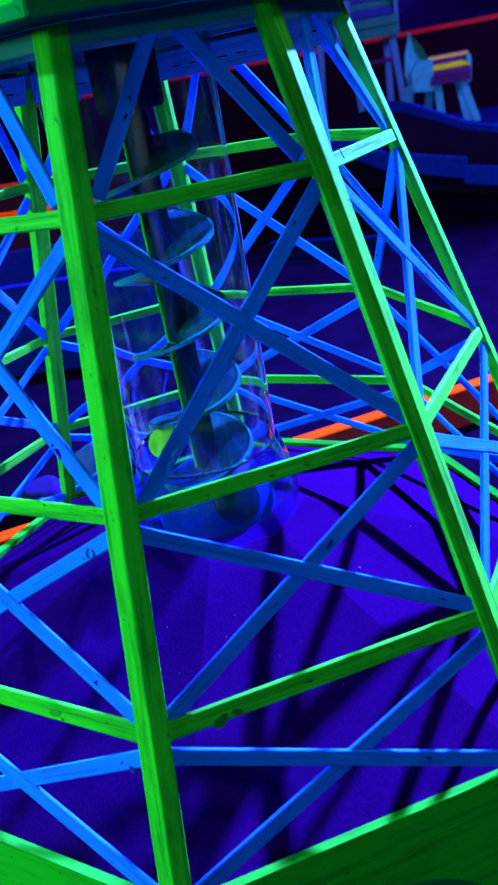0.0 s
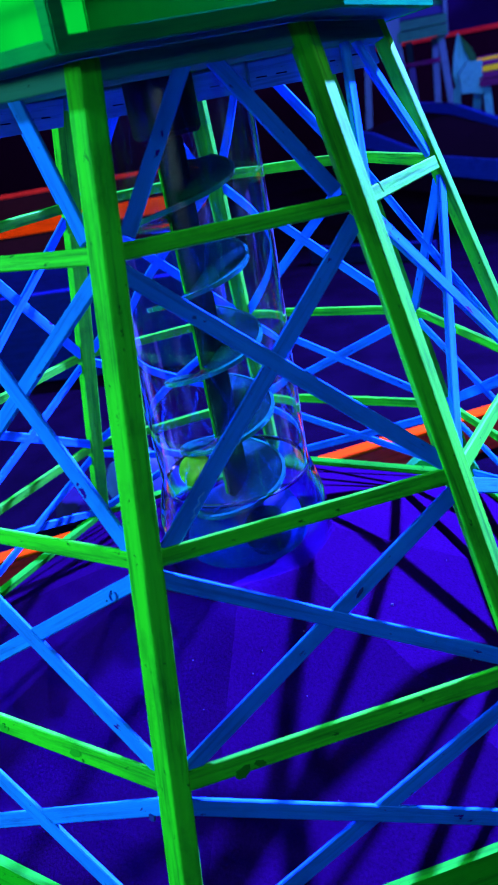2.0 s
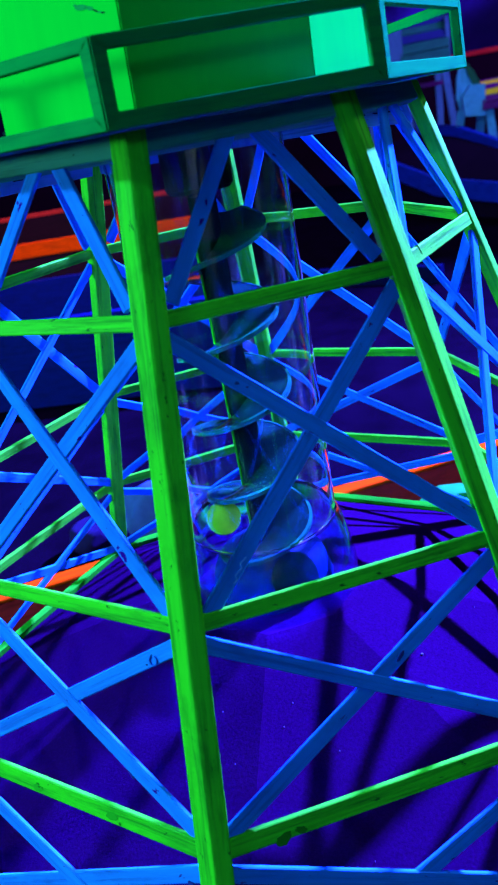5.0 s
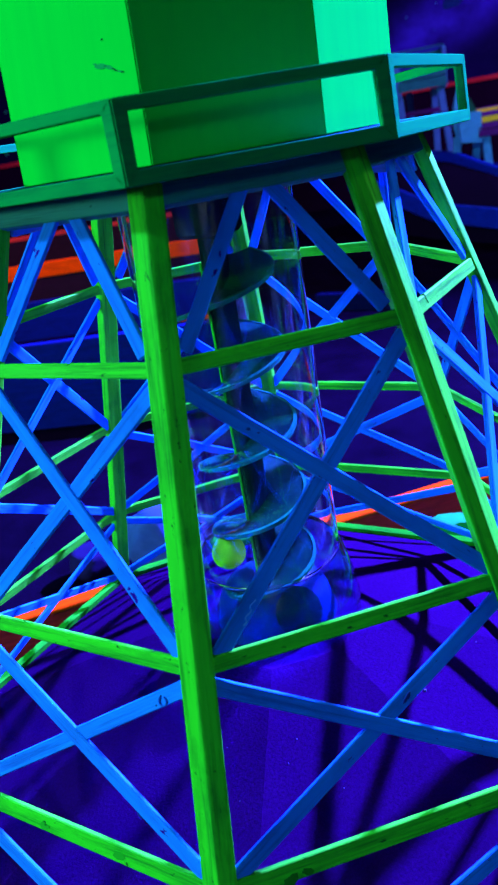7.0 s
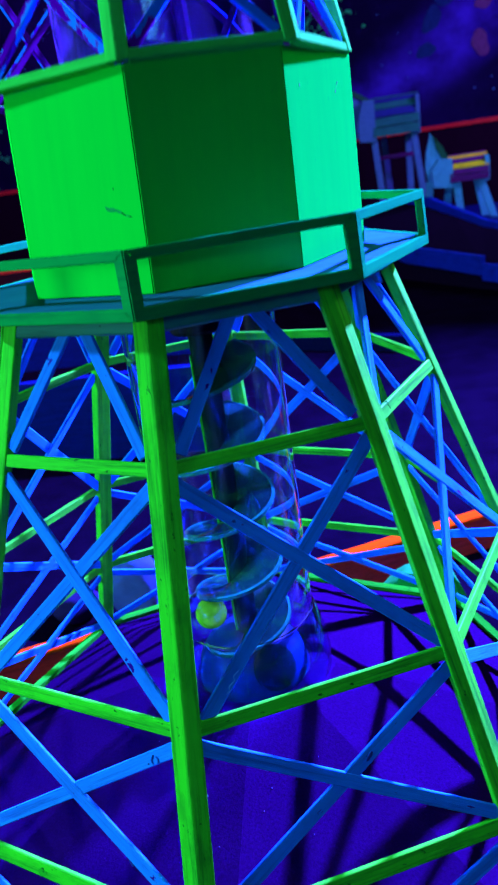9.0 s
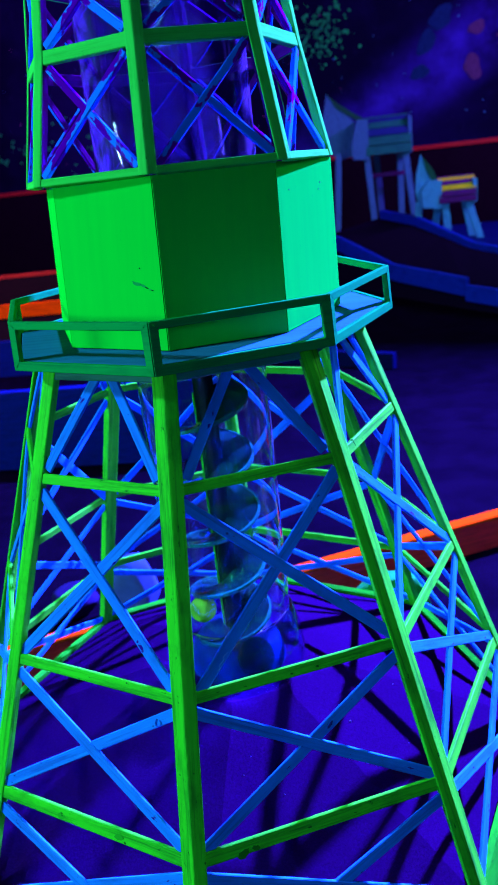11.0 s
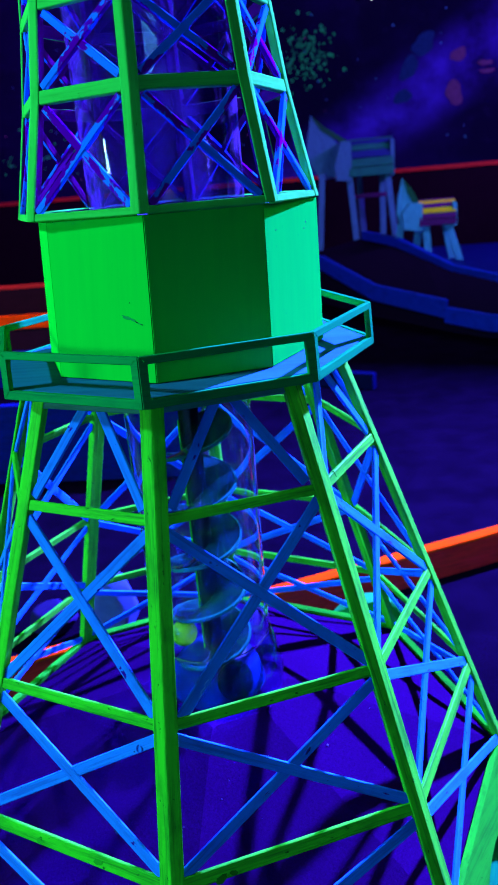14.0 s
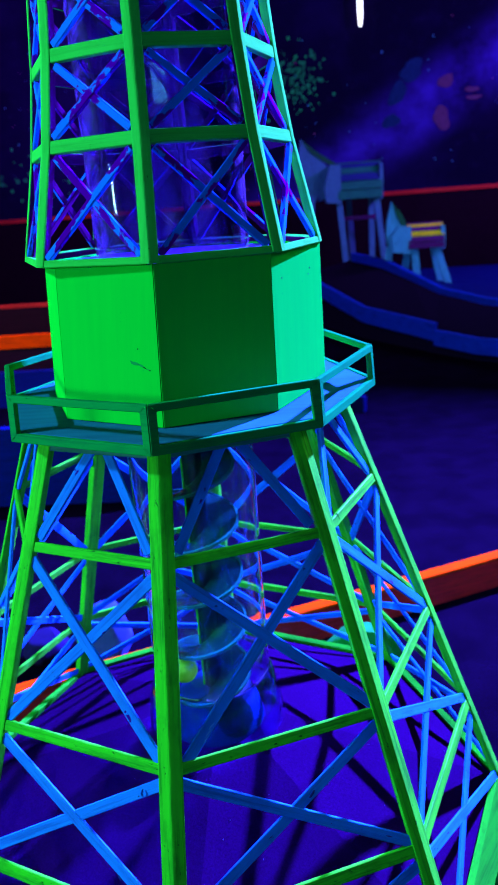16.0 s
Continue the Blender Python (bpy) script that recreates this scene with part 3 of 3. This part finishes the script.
# green reflection at the shaft's left edge, built as a thin strip
bm = lathe(bmesh.new(), [(0.0012, DECK_Z - 0.60), (0.0019, DECK_Z - 0.598), (0.0019, DECK_Z - 0.11), (0.0012, DECK_Z - 0.108)], 8)
smooth(part("guide_strip", shifted(bm, AX - 0.0172, AY - 0.0045), GREEN_BOARD, shaft, "thin green strip standing in for a reflection on the shaft"))
bm = lathe(bmesh.new(), [(0.036, DECK_Z - 0.075), (0.040, DECK_Z - 0.070), (0.040, DECK_Z - 0.003), (0.036, DECK_Z - 0.002)], 32)
smooth(part("motor_housing", shifted(bm, AX, AY), DARK_METAL, lift, "dark motor housing under the deck"))
PITCH, TURNS, SEG = 0.100, 5.1, 48
bm, rim = bmesh.new(), bmesh.new()
rows, rims = [], []
for i in range(int(TURNS * SEG) + 1):
    a = 2 * math.pi * i / SEG + 0.514
    z = DECK_Z - 0.615 + PITCH * i / SEG
    ca, sa = math.cos(a), math.sin(a)
    rows.append([bm.verts.new((AX + r * ca, AY + r * sa, z + dz)) for r, dz in ((0.0155, -0.003), (0.0665, -0.0035), (0.0665, 0.0015), (0.040, 0.0005), (0.0155, 0.003))])
    rims.append([rim.verts.new((AX + r * ca, AY + r * sa, z + dz)) for r, dz in ((0.0662, -0.0042), (0.0705, -0.0036), (0.0705, 0.0018), (0.0662, 0.0026))])
for mesh, line in ((bm, rows), (rim, rims)):
    n = len(line[0])
    for u, v in zip(line, line[1:]):
        for j in range(n):
            mesh.faces.new((u[j], u[(j + 1) % n], v[(j + 1) % n], v[j]))
    mesh.faces.new(line[0]), mesh.faces.new(line[-1])
flight = smooth(part("auger_flight", bm, AUGER_TINT, lift, "dark green glossy spiral flight"))
smooth(part("rim", rim, RIM, flight, "teal rim of the spiral"))
bm = tube(bmesh.new(), 0.115, 0.112, DECK_Z + 0.223, DECK_Z + 0.670, 96)
upper_tube = smooth(part("upper_tube", bm, ACRYLIC_HAZY, lift, "scratched clear tube with a purple sheen in its colour"))
upper_tube.visible_shadow = False
bm = bmesh.new()
lathe(bm, [(0.117, DECK_Z - 0.633), (0.124, DECK_Z - 0.628), (0.125, DECK_Z - 0.600), (0.119, DECK_Z - 0.562), (0.109, DECK_Z - 0.525), (0.105, DECK_Z - 0.514),
           (0.101, DECK_Z - 0.518), (0.113, DECK_Z - 0.565), (0.119, DECK_Z - 0.600), (0.117, DECK_Z - 0.626)], 64)
collar = smooth(part("collar", shifted(bm, AX, AY), ACRYLIC_BLUE, lift, "frosted blue collar at the tube's foot"))
collar.visible_shadow = False
# the foot: a blue bell with a dark round port, and a dark cap below the spiral
bm = lathe(bmesh.new(), [(0.088, DECK_Z - 0.634), (0.088, DECK_Z - 0.618), (0.083, DECK_Z - 0.592), (0.070, DECK_Z - 0.570), (0.050, DECK_Z - 0.556), (0.030, DECK_Z - 0.550)], 48)
foot = smooth(part("foot_bearing", shifted(bm, AX, AY), plain("blue_bearing_plastic", (0.001, 0.014, 0.07), 0.5), lift, "blue bell-shaped foot under the spiral"))
bm = lathe(bmesh.new(), [(0.030, 0.0), (0.033, 0.004), (0.033, 0.010), (0.029, 0.0125), (0.012, 0.0135)], 32)
bm.transform(Matrix.Translation((AX + 0.067 * math.cos(-0.95), AY + 0.067 * math.sin(-0.95), DECK_Z - 0.586)) @ Vector((math.cos(-0.95), math.sin(-0.95), 0.55)).to_track_quat("Z", "Y").to_matrix().to_4x4())
smooth(part("port", bm, DARK_PLASTIC, foot, "dark round port in the foot"))


def ball(at, mat, label):
    bm = bmesh.new()
    bmesh.ops.create_icosphere(bm, subdivisions=4, radius=0.0230)
    ob = smooth(part("golf_ball", bm, mat))
    ob.location = at
    return tagged(ob, label, "golf ball")


ball((-0.047, -0.046, DECK_Z - 0.486), BALL_YELLOW, "yellow-green fluorescent golf ball inside the clear tube")

# ---- the hall ----
def slab(name, x0, x1, y0, y1, z0, z1, mat, label=""):
    return tagged(part(name, box(bmesh.new(), x0, x1, y0, y1, z0, z1), mat), label, "", "", "structure")


WALL, t_, nd_, ln_, b_ = material("mural_wall_paint")
cloud = ramp(t_, noise_node(t_, 0.55, 6, 0.6).outputs[0], 0.42, 0.75, (0.003, 0.001, 0.016, 1), (0.014, 0.004, 0.08, 1))
speck = ramp(t_, noise_node(t_, 6, 5, 0.7).outputs[0], 0.55, 0.8, (0.003, 0.001, 0.018, 1), (0.02, 0.012, 0.08, 1))
# a soft violet glow painted into the wall's colour, climbing across it
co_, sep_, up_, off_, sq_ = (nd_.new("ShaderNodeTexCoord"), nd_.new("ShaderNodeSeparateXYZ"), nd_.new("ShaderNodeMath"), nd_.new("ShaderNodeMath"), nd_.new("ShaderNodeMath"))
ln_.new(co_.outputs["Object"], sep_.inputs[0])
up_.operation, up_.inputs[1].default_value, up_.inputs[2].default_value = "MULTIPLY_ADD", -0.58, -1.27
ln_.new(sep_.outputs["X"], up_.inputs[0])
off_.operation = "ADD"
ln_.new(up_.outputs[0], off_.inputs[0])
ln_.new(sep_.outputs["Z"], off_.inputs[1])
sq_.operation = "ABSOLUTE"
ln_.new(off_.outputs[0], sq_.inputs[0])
glow_band = ramp(t_, sq_.outputs[0], 0.0, 0.72, (1, 1, 1, 1), (0, 0, 0, 1))
glow_band.color_ramp.interpolation = "EASE"
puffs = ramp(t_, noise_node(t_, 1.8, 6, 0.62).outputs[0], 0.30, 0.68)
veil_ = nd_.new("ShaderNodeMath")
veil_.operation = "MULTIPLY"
ln_.new(glow_band.outputs[0], veil_.inputs[0])
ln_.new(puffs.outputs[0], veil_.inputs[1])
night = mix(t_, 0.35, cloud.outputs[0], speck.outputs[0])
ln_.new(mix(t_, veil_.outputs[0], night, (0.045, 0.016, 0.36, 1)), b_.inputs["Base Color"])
b_.inputs["Roughness"].default_value = 0.9
b_.inputs["Specular IOR Level"].default_value = 0.03
DADO = plain("dark_maroon_dado", (0.012, 0.001, 0.010), 0.9)
DADO.node_tree.nodes["Principled BSDF"].inputs["Specular IOR Level"].default_value = 0.03
CEIL = plain("black_ceiling_paint", (0.008, 0.008, 0.014), 0.8)
slab("floor", -7, 7, -5, 10.2, -0.15, -0.05, FLOOR, "dark blue carpeted hall floor")
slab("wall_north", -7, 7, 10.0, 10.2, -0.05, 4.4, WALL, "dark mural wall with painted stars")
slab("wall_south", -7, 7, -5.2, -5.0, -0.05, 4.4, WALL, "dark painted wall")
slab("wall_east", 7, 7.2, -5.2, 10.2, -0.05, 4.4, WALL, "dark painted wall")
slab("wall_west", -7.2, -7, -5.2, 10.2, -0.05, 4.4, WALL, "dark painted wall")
slab("ceiling", -7.2, 7.2, -5.2, 10.2, 4.4, 4.55, CEIL, "black painted ceiling")
slab("baseboard", -7, 7, 9.975, 10.0, -0.05, 1.24, DADO, "dark maroon lower wall")
slab("trim", -7, 7, 9.95, 9.999, 1.243, 1.295, RED, "red painted line along the wall")


def board(name, p, q, thick, high, mat, label, category="kerb"):
    """An upright board from p to q (top front edge), with its own thickness and height."""
    p, q = Vector(p), Vector(q)
    d = (q - p)
    side = Vector((-d.y, d.x, 0)).normalized() * thick
    bm = bmesh.new()
    lo = Vector((0, 0, -high))
    hull(bm, [[p, p + side, p + side + lo, p + lo], [q, q + side, q + side + lo, q + lo]])
    return tagged(part(name, bevelled(bm, 0.003), mat), label, category)



kerb = board("kerb_board", (-1.40, 0.1125, 0.058), (2.3, 1.8845, 0.058), 0.042, 0.107, RED_DARK, "dark red timber kerb board with an orange cap behind the derrick")
cap = board("cap", (-1.40, 0.111, 0.07), (2.3, 1.883, 0.07), 0.045, 0.0118, ORANGE, "orange painted cap of the kerb", category="")
cap.parent, cap.matrix_parent_inverse = kerb, kerb.matrix_basis.inverted()
board("kerb_board", (-3.6, 2.07, 0.35), (-0.42, 2.07, 0.35), 0.05, 0.399, KERB_NAVY, "blue painted kerb board of a neighbouring hole")
board("hole_wall", (-6.0, 4.18, 0.354), (-0.9, 4.23, 0.354), 0.05, 0.403, PLUM_DARK, "dark plum painted low wall of a far hole", category="low wall")
board("kerb_board", (-6.0, 4.17, 0.455), (-0.9, 4.22, 0.455), 0.06, 0.10, ORANGE, "orange-red painted board on a far hole's wall")
board("kerb_board", (-6.0, 3.95, 0.22), (-0.9, 4.0, 0.22), 0.06, 0.269, KERB_NAVY, "blue painted board below the orange one")
board("hole_wall", (-6.5, 4.975, 0.57), (-1.2, 4.975, 0.57), 0.04, 0.619, PLUM_DARK, "dark plum painted wall at the back of a far hole", category="low wall")
board("kerb_board", (-6.5, 4.97, 0.60), (-1.2, 4.97, 0.60), 0.05, 0.029, RED, "red painted rail at the back of a far hole")


# ---- the ramp hole on the far side, with its kerbs ----
def strip(name, tops, thick, depth, mat, label):
    """A kerb that follows a line of top points: each has a thickness across and a depth down."""
    bm = bmesh.new()
    rings = []
    for i, p in enumerate(tops):
        p = Vector(p)
        a, b = Vector(tops[max(i - 1, 0)]), Vector(tops[min(i + 1, len(tops) - 1)])
        side = Vector((-(b - a).y, (b - a).x, 0)).normalized() * thick
        lo = Vector((0, 0, -min(depth, p.z + 0.049)))
        rings.append([p, p + side, p + side + lo, p + lo])
    hull(bm, rings)
    return tagged(part(name, bevelled(bm, 0.004), mat), label, "kerb")


strip("kerb_board", [(1.70, 4.40, 0.165), (1.503, 4.65, 0.150), (1.243, 5.035, 0.163)], -0.05, 0.13, KERB_BLUE, "low blue painted kerb at the ramp's foot")
strip("kerb_board", [(1.239, 5.04, 0.221), (0.721, 5.9, 0.267), (0.244, 6.9, 0.465), (0.0, 7.45, 0.50)], -0.05, 0.15, KERB_BLUE, "blue painted kerb along the carpeted ramp")
strip("kerb_board", [(2.35, 5.25, 0.26), (1.825, 5.7, 0.307), (1.503, 6.2, 0.361), (1.06, 7.1, 0.583), (0.741, 7.8, 0.633)], -0.06, 0.8, KERB_BLUE, "blue painted kerb on the ramp's far side")
bm = bmesh.new()
near_line = [(2.0, 4.35, 0.09), (1.54, 4.72, 0.10), (1.28, 5.08, 0.12), (0.765, 5.93, 0.19), (0.29, 6.92, 0.38), (0.05, 7.47, 0.43)]
far_line = [(2.4, 5.20, 0.20), (1.81, 5.66, 0.25), (1.48, 6.18, 0.31), (1.28, 6.6, 0.40), (1.03, 7.09, 0.50), (0.72, 7.79, 0.55)]
rings = [[Vector(a), Vector(b), Vector((b[0], b[1], -0.049)), Vector((a[0], a[1], -0.049))] for a, b in zip(near_line, far_line)]
hull(bm, rings)
tagged(part("ramp", bm, FAIRWAY), "dark carpeted ramp between blue kerbs", "ramp", "", "structure")
bm = bmesh.new()
hull(bm, [[Vector(p) for p in ((0.78, 7.86, z), (1.10, 7.16, z), (1.54, 6.27, z), (1.86, 5.78, z), (2.9, 5.2, z), (4.2, 8.6, z), (0.3, 8.9, z))] for z in (-0.049, 0.30)])
tagged(part("stand", bm, KERB_NAVY), "dark blue painted stand under the wooden horses", "stand", "", "structure")
board("kerb_board", (-0.2, 3.75, 0.055), (0.53, 3.40, 0.055), 0.06, 0.104, KERB_DARK, "low dark blue painted kerb on the floor")


# painted boulders on the floor behind the kerb
def boulder(seed, at, size, mat, label):
    bm = bmesh.new()
    bmesh.ops.create_icosphere(bm, subdivisions=4, radius=1.0)
    random.seed(seed)
    lumps = [(Vector((random.gauss(0, 1), random.gauss(0, 1), random.gauss(0, 1))).normalized(), random.uniform(0.7, 0.95)) for _ in range(16)]
    for v in bm.verts:
        d = v.co.normalized()
        cut = min([1.0] + [h / d.dot(n) for n, h in lumps if d.dot(n) > 0.05])
        v.co = Vector((d.x * size[0], d.y * size[1], d.z * size[2])) * cut
    low_z = min(v.co.z for v in bm.verts)
    bmesh.ops.translate(bm, verts=bm.verts[:], vec=(0, 0, -low_z))
    ob = smooth(part("boulder", bm, mat))
    ob.location = (at[0], at[1], -0.055)
    return tagged(ob, label, "boulder", "boulders behind the kerb")


boulder(3, (-0.47, 0.78), (0.095, 0.08, 0.115), plain("pale_blue_rock_paint", (0.035, 0.070, 0.26), 0.95), "pale blue painted boulder on the dark floor")
boulder(9, (0.300, 0.650), (0.125, 0.066, 0.118), plain("sea_green_rock_paint", (0.006, 0.28, 0.040), 0.9), "sea green painted boulder against the derrick's base")
boulder(5, (-0.67, 0.80), (0.08, 0.07, 0.055), plain("violet_rock_paint", (0.014, 0.007, 0.055), 0.95), "dim violet painted boulder on the dark floor")


# ---- wooden horses ----
def plate(pts, y0, y1):
    bm = bmesh.new()
    hull(bm, [[Vector((x, y, z)) for x, z in pts] for y in (y0, y1)])
    bmesh.ops.triangulate(bm, faces=[f for f in bm.faces if len(f.verts) > 4])
    return bm


PALE = paint("pale_blue_horse_paint", (0.10, 0.36, 0.75), (0.08, 0.30, 0.66), (0.03, 0.10, 0.3), 0.55, -0.03)
MANE = paint("dark_green_mane_paint", (0.02, 0.10, 0.06), (0.015, 0.08, 0.05), (0.01, 0.03, 0.03), 0.6)
YELLOW = paint("yellow_plank_paint", (0.80, 0.50, 0.02), (0.75, 0.44, 0.02), (0.3, 0.15, 0.01), 0.5, -0.03)
PLUM = paint("purple_plank_paint", (0.14, 0.01, 0.16), (0.10, 0.01, 0.12), (0.03, 0.01, 0.05), 0.5, -0.03)
SEA = paint("sea_green_plank_paint", (0.02, 0.16, 0.14), (0.015, 0.12, 0.12), (0.01, 0.04, 0.06), 0.5, -0.03)
NAVY = paint("navy_plank_paint", (0.02, 0.03, 0.22), (0.02, 0.02, 0.18), (0.01, 0.01, 0.06), 0.5, -0.03)


DULL = paint("dull_blue_horse_paint", (0.075, 0.17, 0.40), (0.06, 0.14, 0.34), (0.02, 0.04, 0.12), 0.6, -0.03)


def horse(label, at, body, head, legs, planks, width, rail=None, coat=PALE):
    """A hobby horse of boards seen from its side: barrel of planks, chest board, head board with mane, splayed legs."""
    h = thing("wooden_horse", label, "wooden horse", (at[0], at[1], 0), "wooden horses")
    x0, x1, ztop, zlow = body
    n = len(planks)
    for i, mat in enumerate(planks):
        # planks bent round the barrel from the near flank over the back to the far flank
        bm = bmesh.new()
        a0, a1 = math.pi * (i / n) * 0.98, math.pi * ((i + 1) / n) * 0.98 - 0.03
        cz, rz, ry = zlow, ztop - zlow, width / 2
        prof = [(-ry * math.cos(a), cz + rz * math.sin(a)) for a in (a0, (a0 + a1) / 2, a1)]
        inn = [(-(ry - 0.025) * math.cos(a), cz + (rz - 0.025) * math.sin(a)) for a in (a1, (a0 + a1) / 2, a0)]
        hull(bm, [[Vector((x, y, z)) for y, z in prof + inn] for x in (x0, x1)])
        part("plank", bm, mat, h)
    chest = [(x0 - 0.16, zlow - 0.03), (x0 + 0.03, zlow - 0.05), (x0 + 0.03, ztop - 0.03), (x0 - 0.10, ztop - 0.02), (x0 - 0.18, zlow + 0.14)]
    part("chest", plate(chest, -width / 2 + 0.01, width / 2 - 0.01), coat, h)
    rump = [(x1 - 0.03, zlow - 0.03), (x1 + 0.012, zlow - 0.01), (x1 + 0.012, ztop - 0.05), (x1 - 0.03, ztop - 0.03)]
    part("rump", plate(rump, -width / 2 + 0.03, width / 2 - 0.03), coat, h)
    part("head", plate(head, -0.035, 0.035), coat, h)
    mane = [(head[2][0] + 0.015, head[2][1] - 0.02), (head[3][0] + 0.05, head[3][1]), (x0 + 0.01, ztop - 0.02), (x0 - 0.05, ztop - 0.05), (head[3][0] - 0.01, head[3][1] - 0.02)]
    part("mane", plate(mane, -0.045, 0.045), MANE, h, "dark green mane")
    for (xa, za), (xb, zb), y in legs:
        part("leg", bar((xa, y, za), (xb, y, zb), (1, 0, 0), 0.075, (0, 1, 0), 0.05, 0.004), coat, h)
    if rail:
        part("stretcher", bar((rail[0], -0.02, rail[2]), (rail[1], -0.02, rail[2]), (0, 0, 1), 0.05, (0, 1, 0), 0.04, 0.004), PLUM, h, "purple stretcher between the legs")
    return h


# small horse: ear, nose, chest
horse("pale blue wooden horse with yellow and purple striped barrel", (0, 7.2), (1.31, 1.69, 0.95, 0.69),
      [(1.09, 0.83), (1.10, 0.99), (1.15, 1.186), (1.21, 1.05), (1.30, 0.92), (1.25, 0.74), (1.12, 0.70)],
      [((1.38, 0.70), (1.416, 0.302), -0.14), ((1.12, 0.72), (1.08, 0.302), -0.10), ((1.61, 0.70), (1.745, 0.302), -0.14), ((1.62, 0.70), (1.70, 0.302), 0.10), ((1.34, 0.70), (1.30, 0.302), 0.10)],
      [PLUM, PLUM, YELLOW, PLUM, YELLOW, PLUM, YELLOW, PLUM, YELLOW, PLUM, YELLOW, PLUM], 0.36)
# tall horse behind it
horse("dull blue wooden horse with a dark green and navy barrel", (0, 8.8), (0.66, 1.20, 1.68, 1.24),
      [(0.13, 1.52), (0.16, 1.74), (0.21, 2.00), (0.34, 1.84), (0.56, 1.62), (0.56, 1.26), (0.30, 1.22)],
      [((0.66, 1.24), (0.74, 0.302), -0.2), ((0.32, 1.30), (0.25, 0.302), -0.2), ((1.13, 1.24), (1.24, 0.302), -0.2), ((0.80, 1.24), (0.86, 0.302), 0.2), ((1.10, 1.24), (1.10, 0.302), 0.2)],
      [SEA, SEA, NAVY, SEA, NAVY, SEA, NAVY, SEA, NAVY, SEA, NAVY, SEA], 0.5, (0.68, 1.20, 1.0), DULL)


# ---- painted night sky on the far wall ----
def dots(name, spots, mat, label):
    bm = bmesh.new()
    for x, z, r, n in spots:
        uneven = [r * (0.85 + 0.3 * random.random() if n < 8 else 0.96 + 0.08 * random.random()) for i in range(n)]
        ring = [Vector((x + u * math.cos(2 * math.pi * i / n), 0, z + u * math.sin(2 * math.pi * i / n))) for i, u in enumerate(uneven)]
        hull(bm, [[v + Vector((0, y, 0)) for v in ring] for y in (9.992, 9.9985)])
    return tagged(part(name, bm, mat), label, "painted stars", "", "stuff")


random.seed(7)
STAR_GREEN = plain("green_star_paint", (0.02, 0.50, 0.12), 0.7)
STAR_CYAN = plain("cyan_star_paint", (0.05, 0.22, 0.42), 0.7)
STAR_PINK = plain("pink_star_paint", (0.55, 0.14, 0.35), 0.7)
dots("painted_stars", [(random.gauss(0.15, 0.20), random.gauss(2.86, 0.20), random.uniform(0.006, 0.024), 7) for _ in range(190)]
     + [(random.uniform(-5, -3), random.gauss(1.75, 0.2), random.uniform(0.006, 0.03), 7) for _ in range(60)], STAR_GREEN, "cluster of green painted stars on the dark wall")
dots("painted_stars", [(random.uniform(-4.5, 4.0), random.uniform(1.4, 3.5), random.uniform(0.004, 0.014), 6) for _ in range(80)], STAR_CYAN, "pale blue painted stars on the dark wall")
dots("painted_stars", [(random.uniform(-4.5, 4.0), random.uniform(1.4, 3.5), random.uniform(0.004, 0.011), 6) for _ in range(40)], STAR_PINK, "pink painted stars on the dark wall")
PLANET = plain("teal_planet_paint", (0.007, 0.026, 0.10), 0.8)
ROSE = plain("rose_patch_paint", (0.11, 0.035, 0.11), 0.8)


def painted(label, mat, x, z, rx, rz, lean, seed):
    """A painted figure with an uneven outline on the far wall."""
    random.seed(seed)
    bm = bmesh.new()
    wob = [random.uniform(0, 6.28) for _ in range(3)]
    ring = []
    for i in range(28):
        a = 2 * math.pi * i / 28
        k = 1 + 0.13 * math.sin(2 * a + wob[0]) + 0.10 * math.sin(3 * a + wob[1]) + 0.06 * math.sin(5 * a + wob[2])
        u, v = rx * k * math.cos(a), rz * k * math.sin(a)
        ring.append(Vector((x + u * math.cos(lean) - v * math.sin(lean), 0, z + u * math.sin(lean) + v * math.cos(lean))))
    y = 9.990 - 0.0008 * seed
    hull(bm, [[p + Vector((0, h, 0)) for p in ring] for h in (y, 9.9985)])
    bmesh.ops.triangulate(bm, faces=[f for f in bm.faces if len(f.verts) > 4])
    return tagged(part("painted_planet", bm, mat), label, "mural figure", "figures of the mural", "structure")


for i, (x, z, rx, rz, lean) in enumerate(((1.57, 2.57, 0.15, 0.11, 0.9), (1.76, 2.84, 0.17, 0.12, 0.5), (1.48, 2.22, 0.11, 0.09, 0.2))):
    painted("dim teal painted planet on the dark wall", PLANET, x, z, rx, rz, lean, i + 1)
for i, (x, z, rx, rz, lean) in enumerate(((2.17, 2.21, 0.11, 0.15, 0.1), (2.22, 2.67, 0.12, 0.07, 0.2), (2.57, 2.54, 0.09, 0.035, 0.0), (2.60, 2.44, 0.09, 0.03, 0.0))):
    painted("rose painted patch on the dark wall", ROSE, x, z, rx, rz, lean, i + 5)

# white tube lamp hanging before the far wall
GLOW, t_, nd_, ln_, b_ = material("white_lamp_glow")
b_.inputs["Emission Color"].default_value = (0.85, 0.92, 1.0, 1)
b_.inputs["Emission Strength"].default_value = 3.0
hanger = thing("tube_lamp", "small white glowing tube lamp hanging before the wall", "lamp", (1.07, 9.85, 0))
bm = lathe(bmesh.new(), [(0.006, 3.40), (0.022, 3.42), (0.034, 3.57), (0.034, 3.78), (0.030, 3.80)], 16)
smooth(part("bulb", bm, GLOW, hanger))
part("stem", lathe(bmesh.new(), [(0.008, 3.80), (0.008, 4.399)], 10), DARK_METAL, hanger, "dark hanging rod")
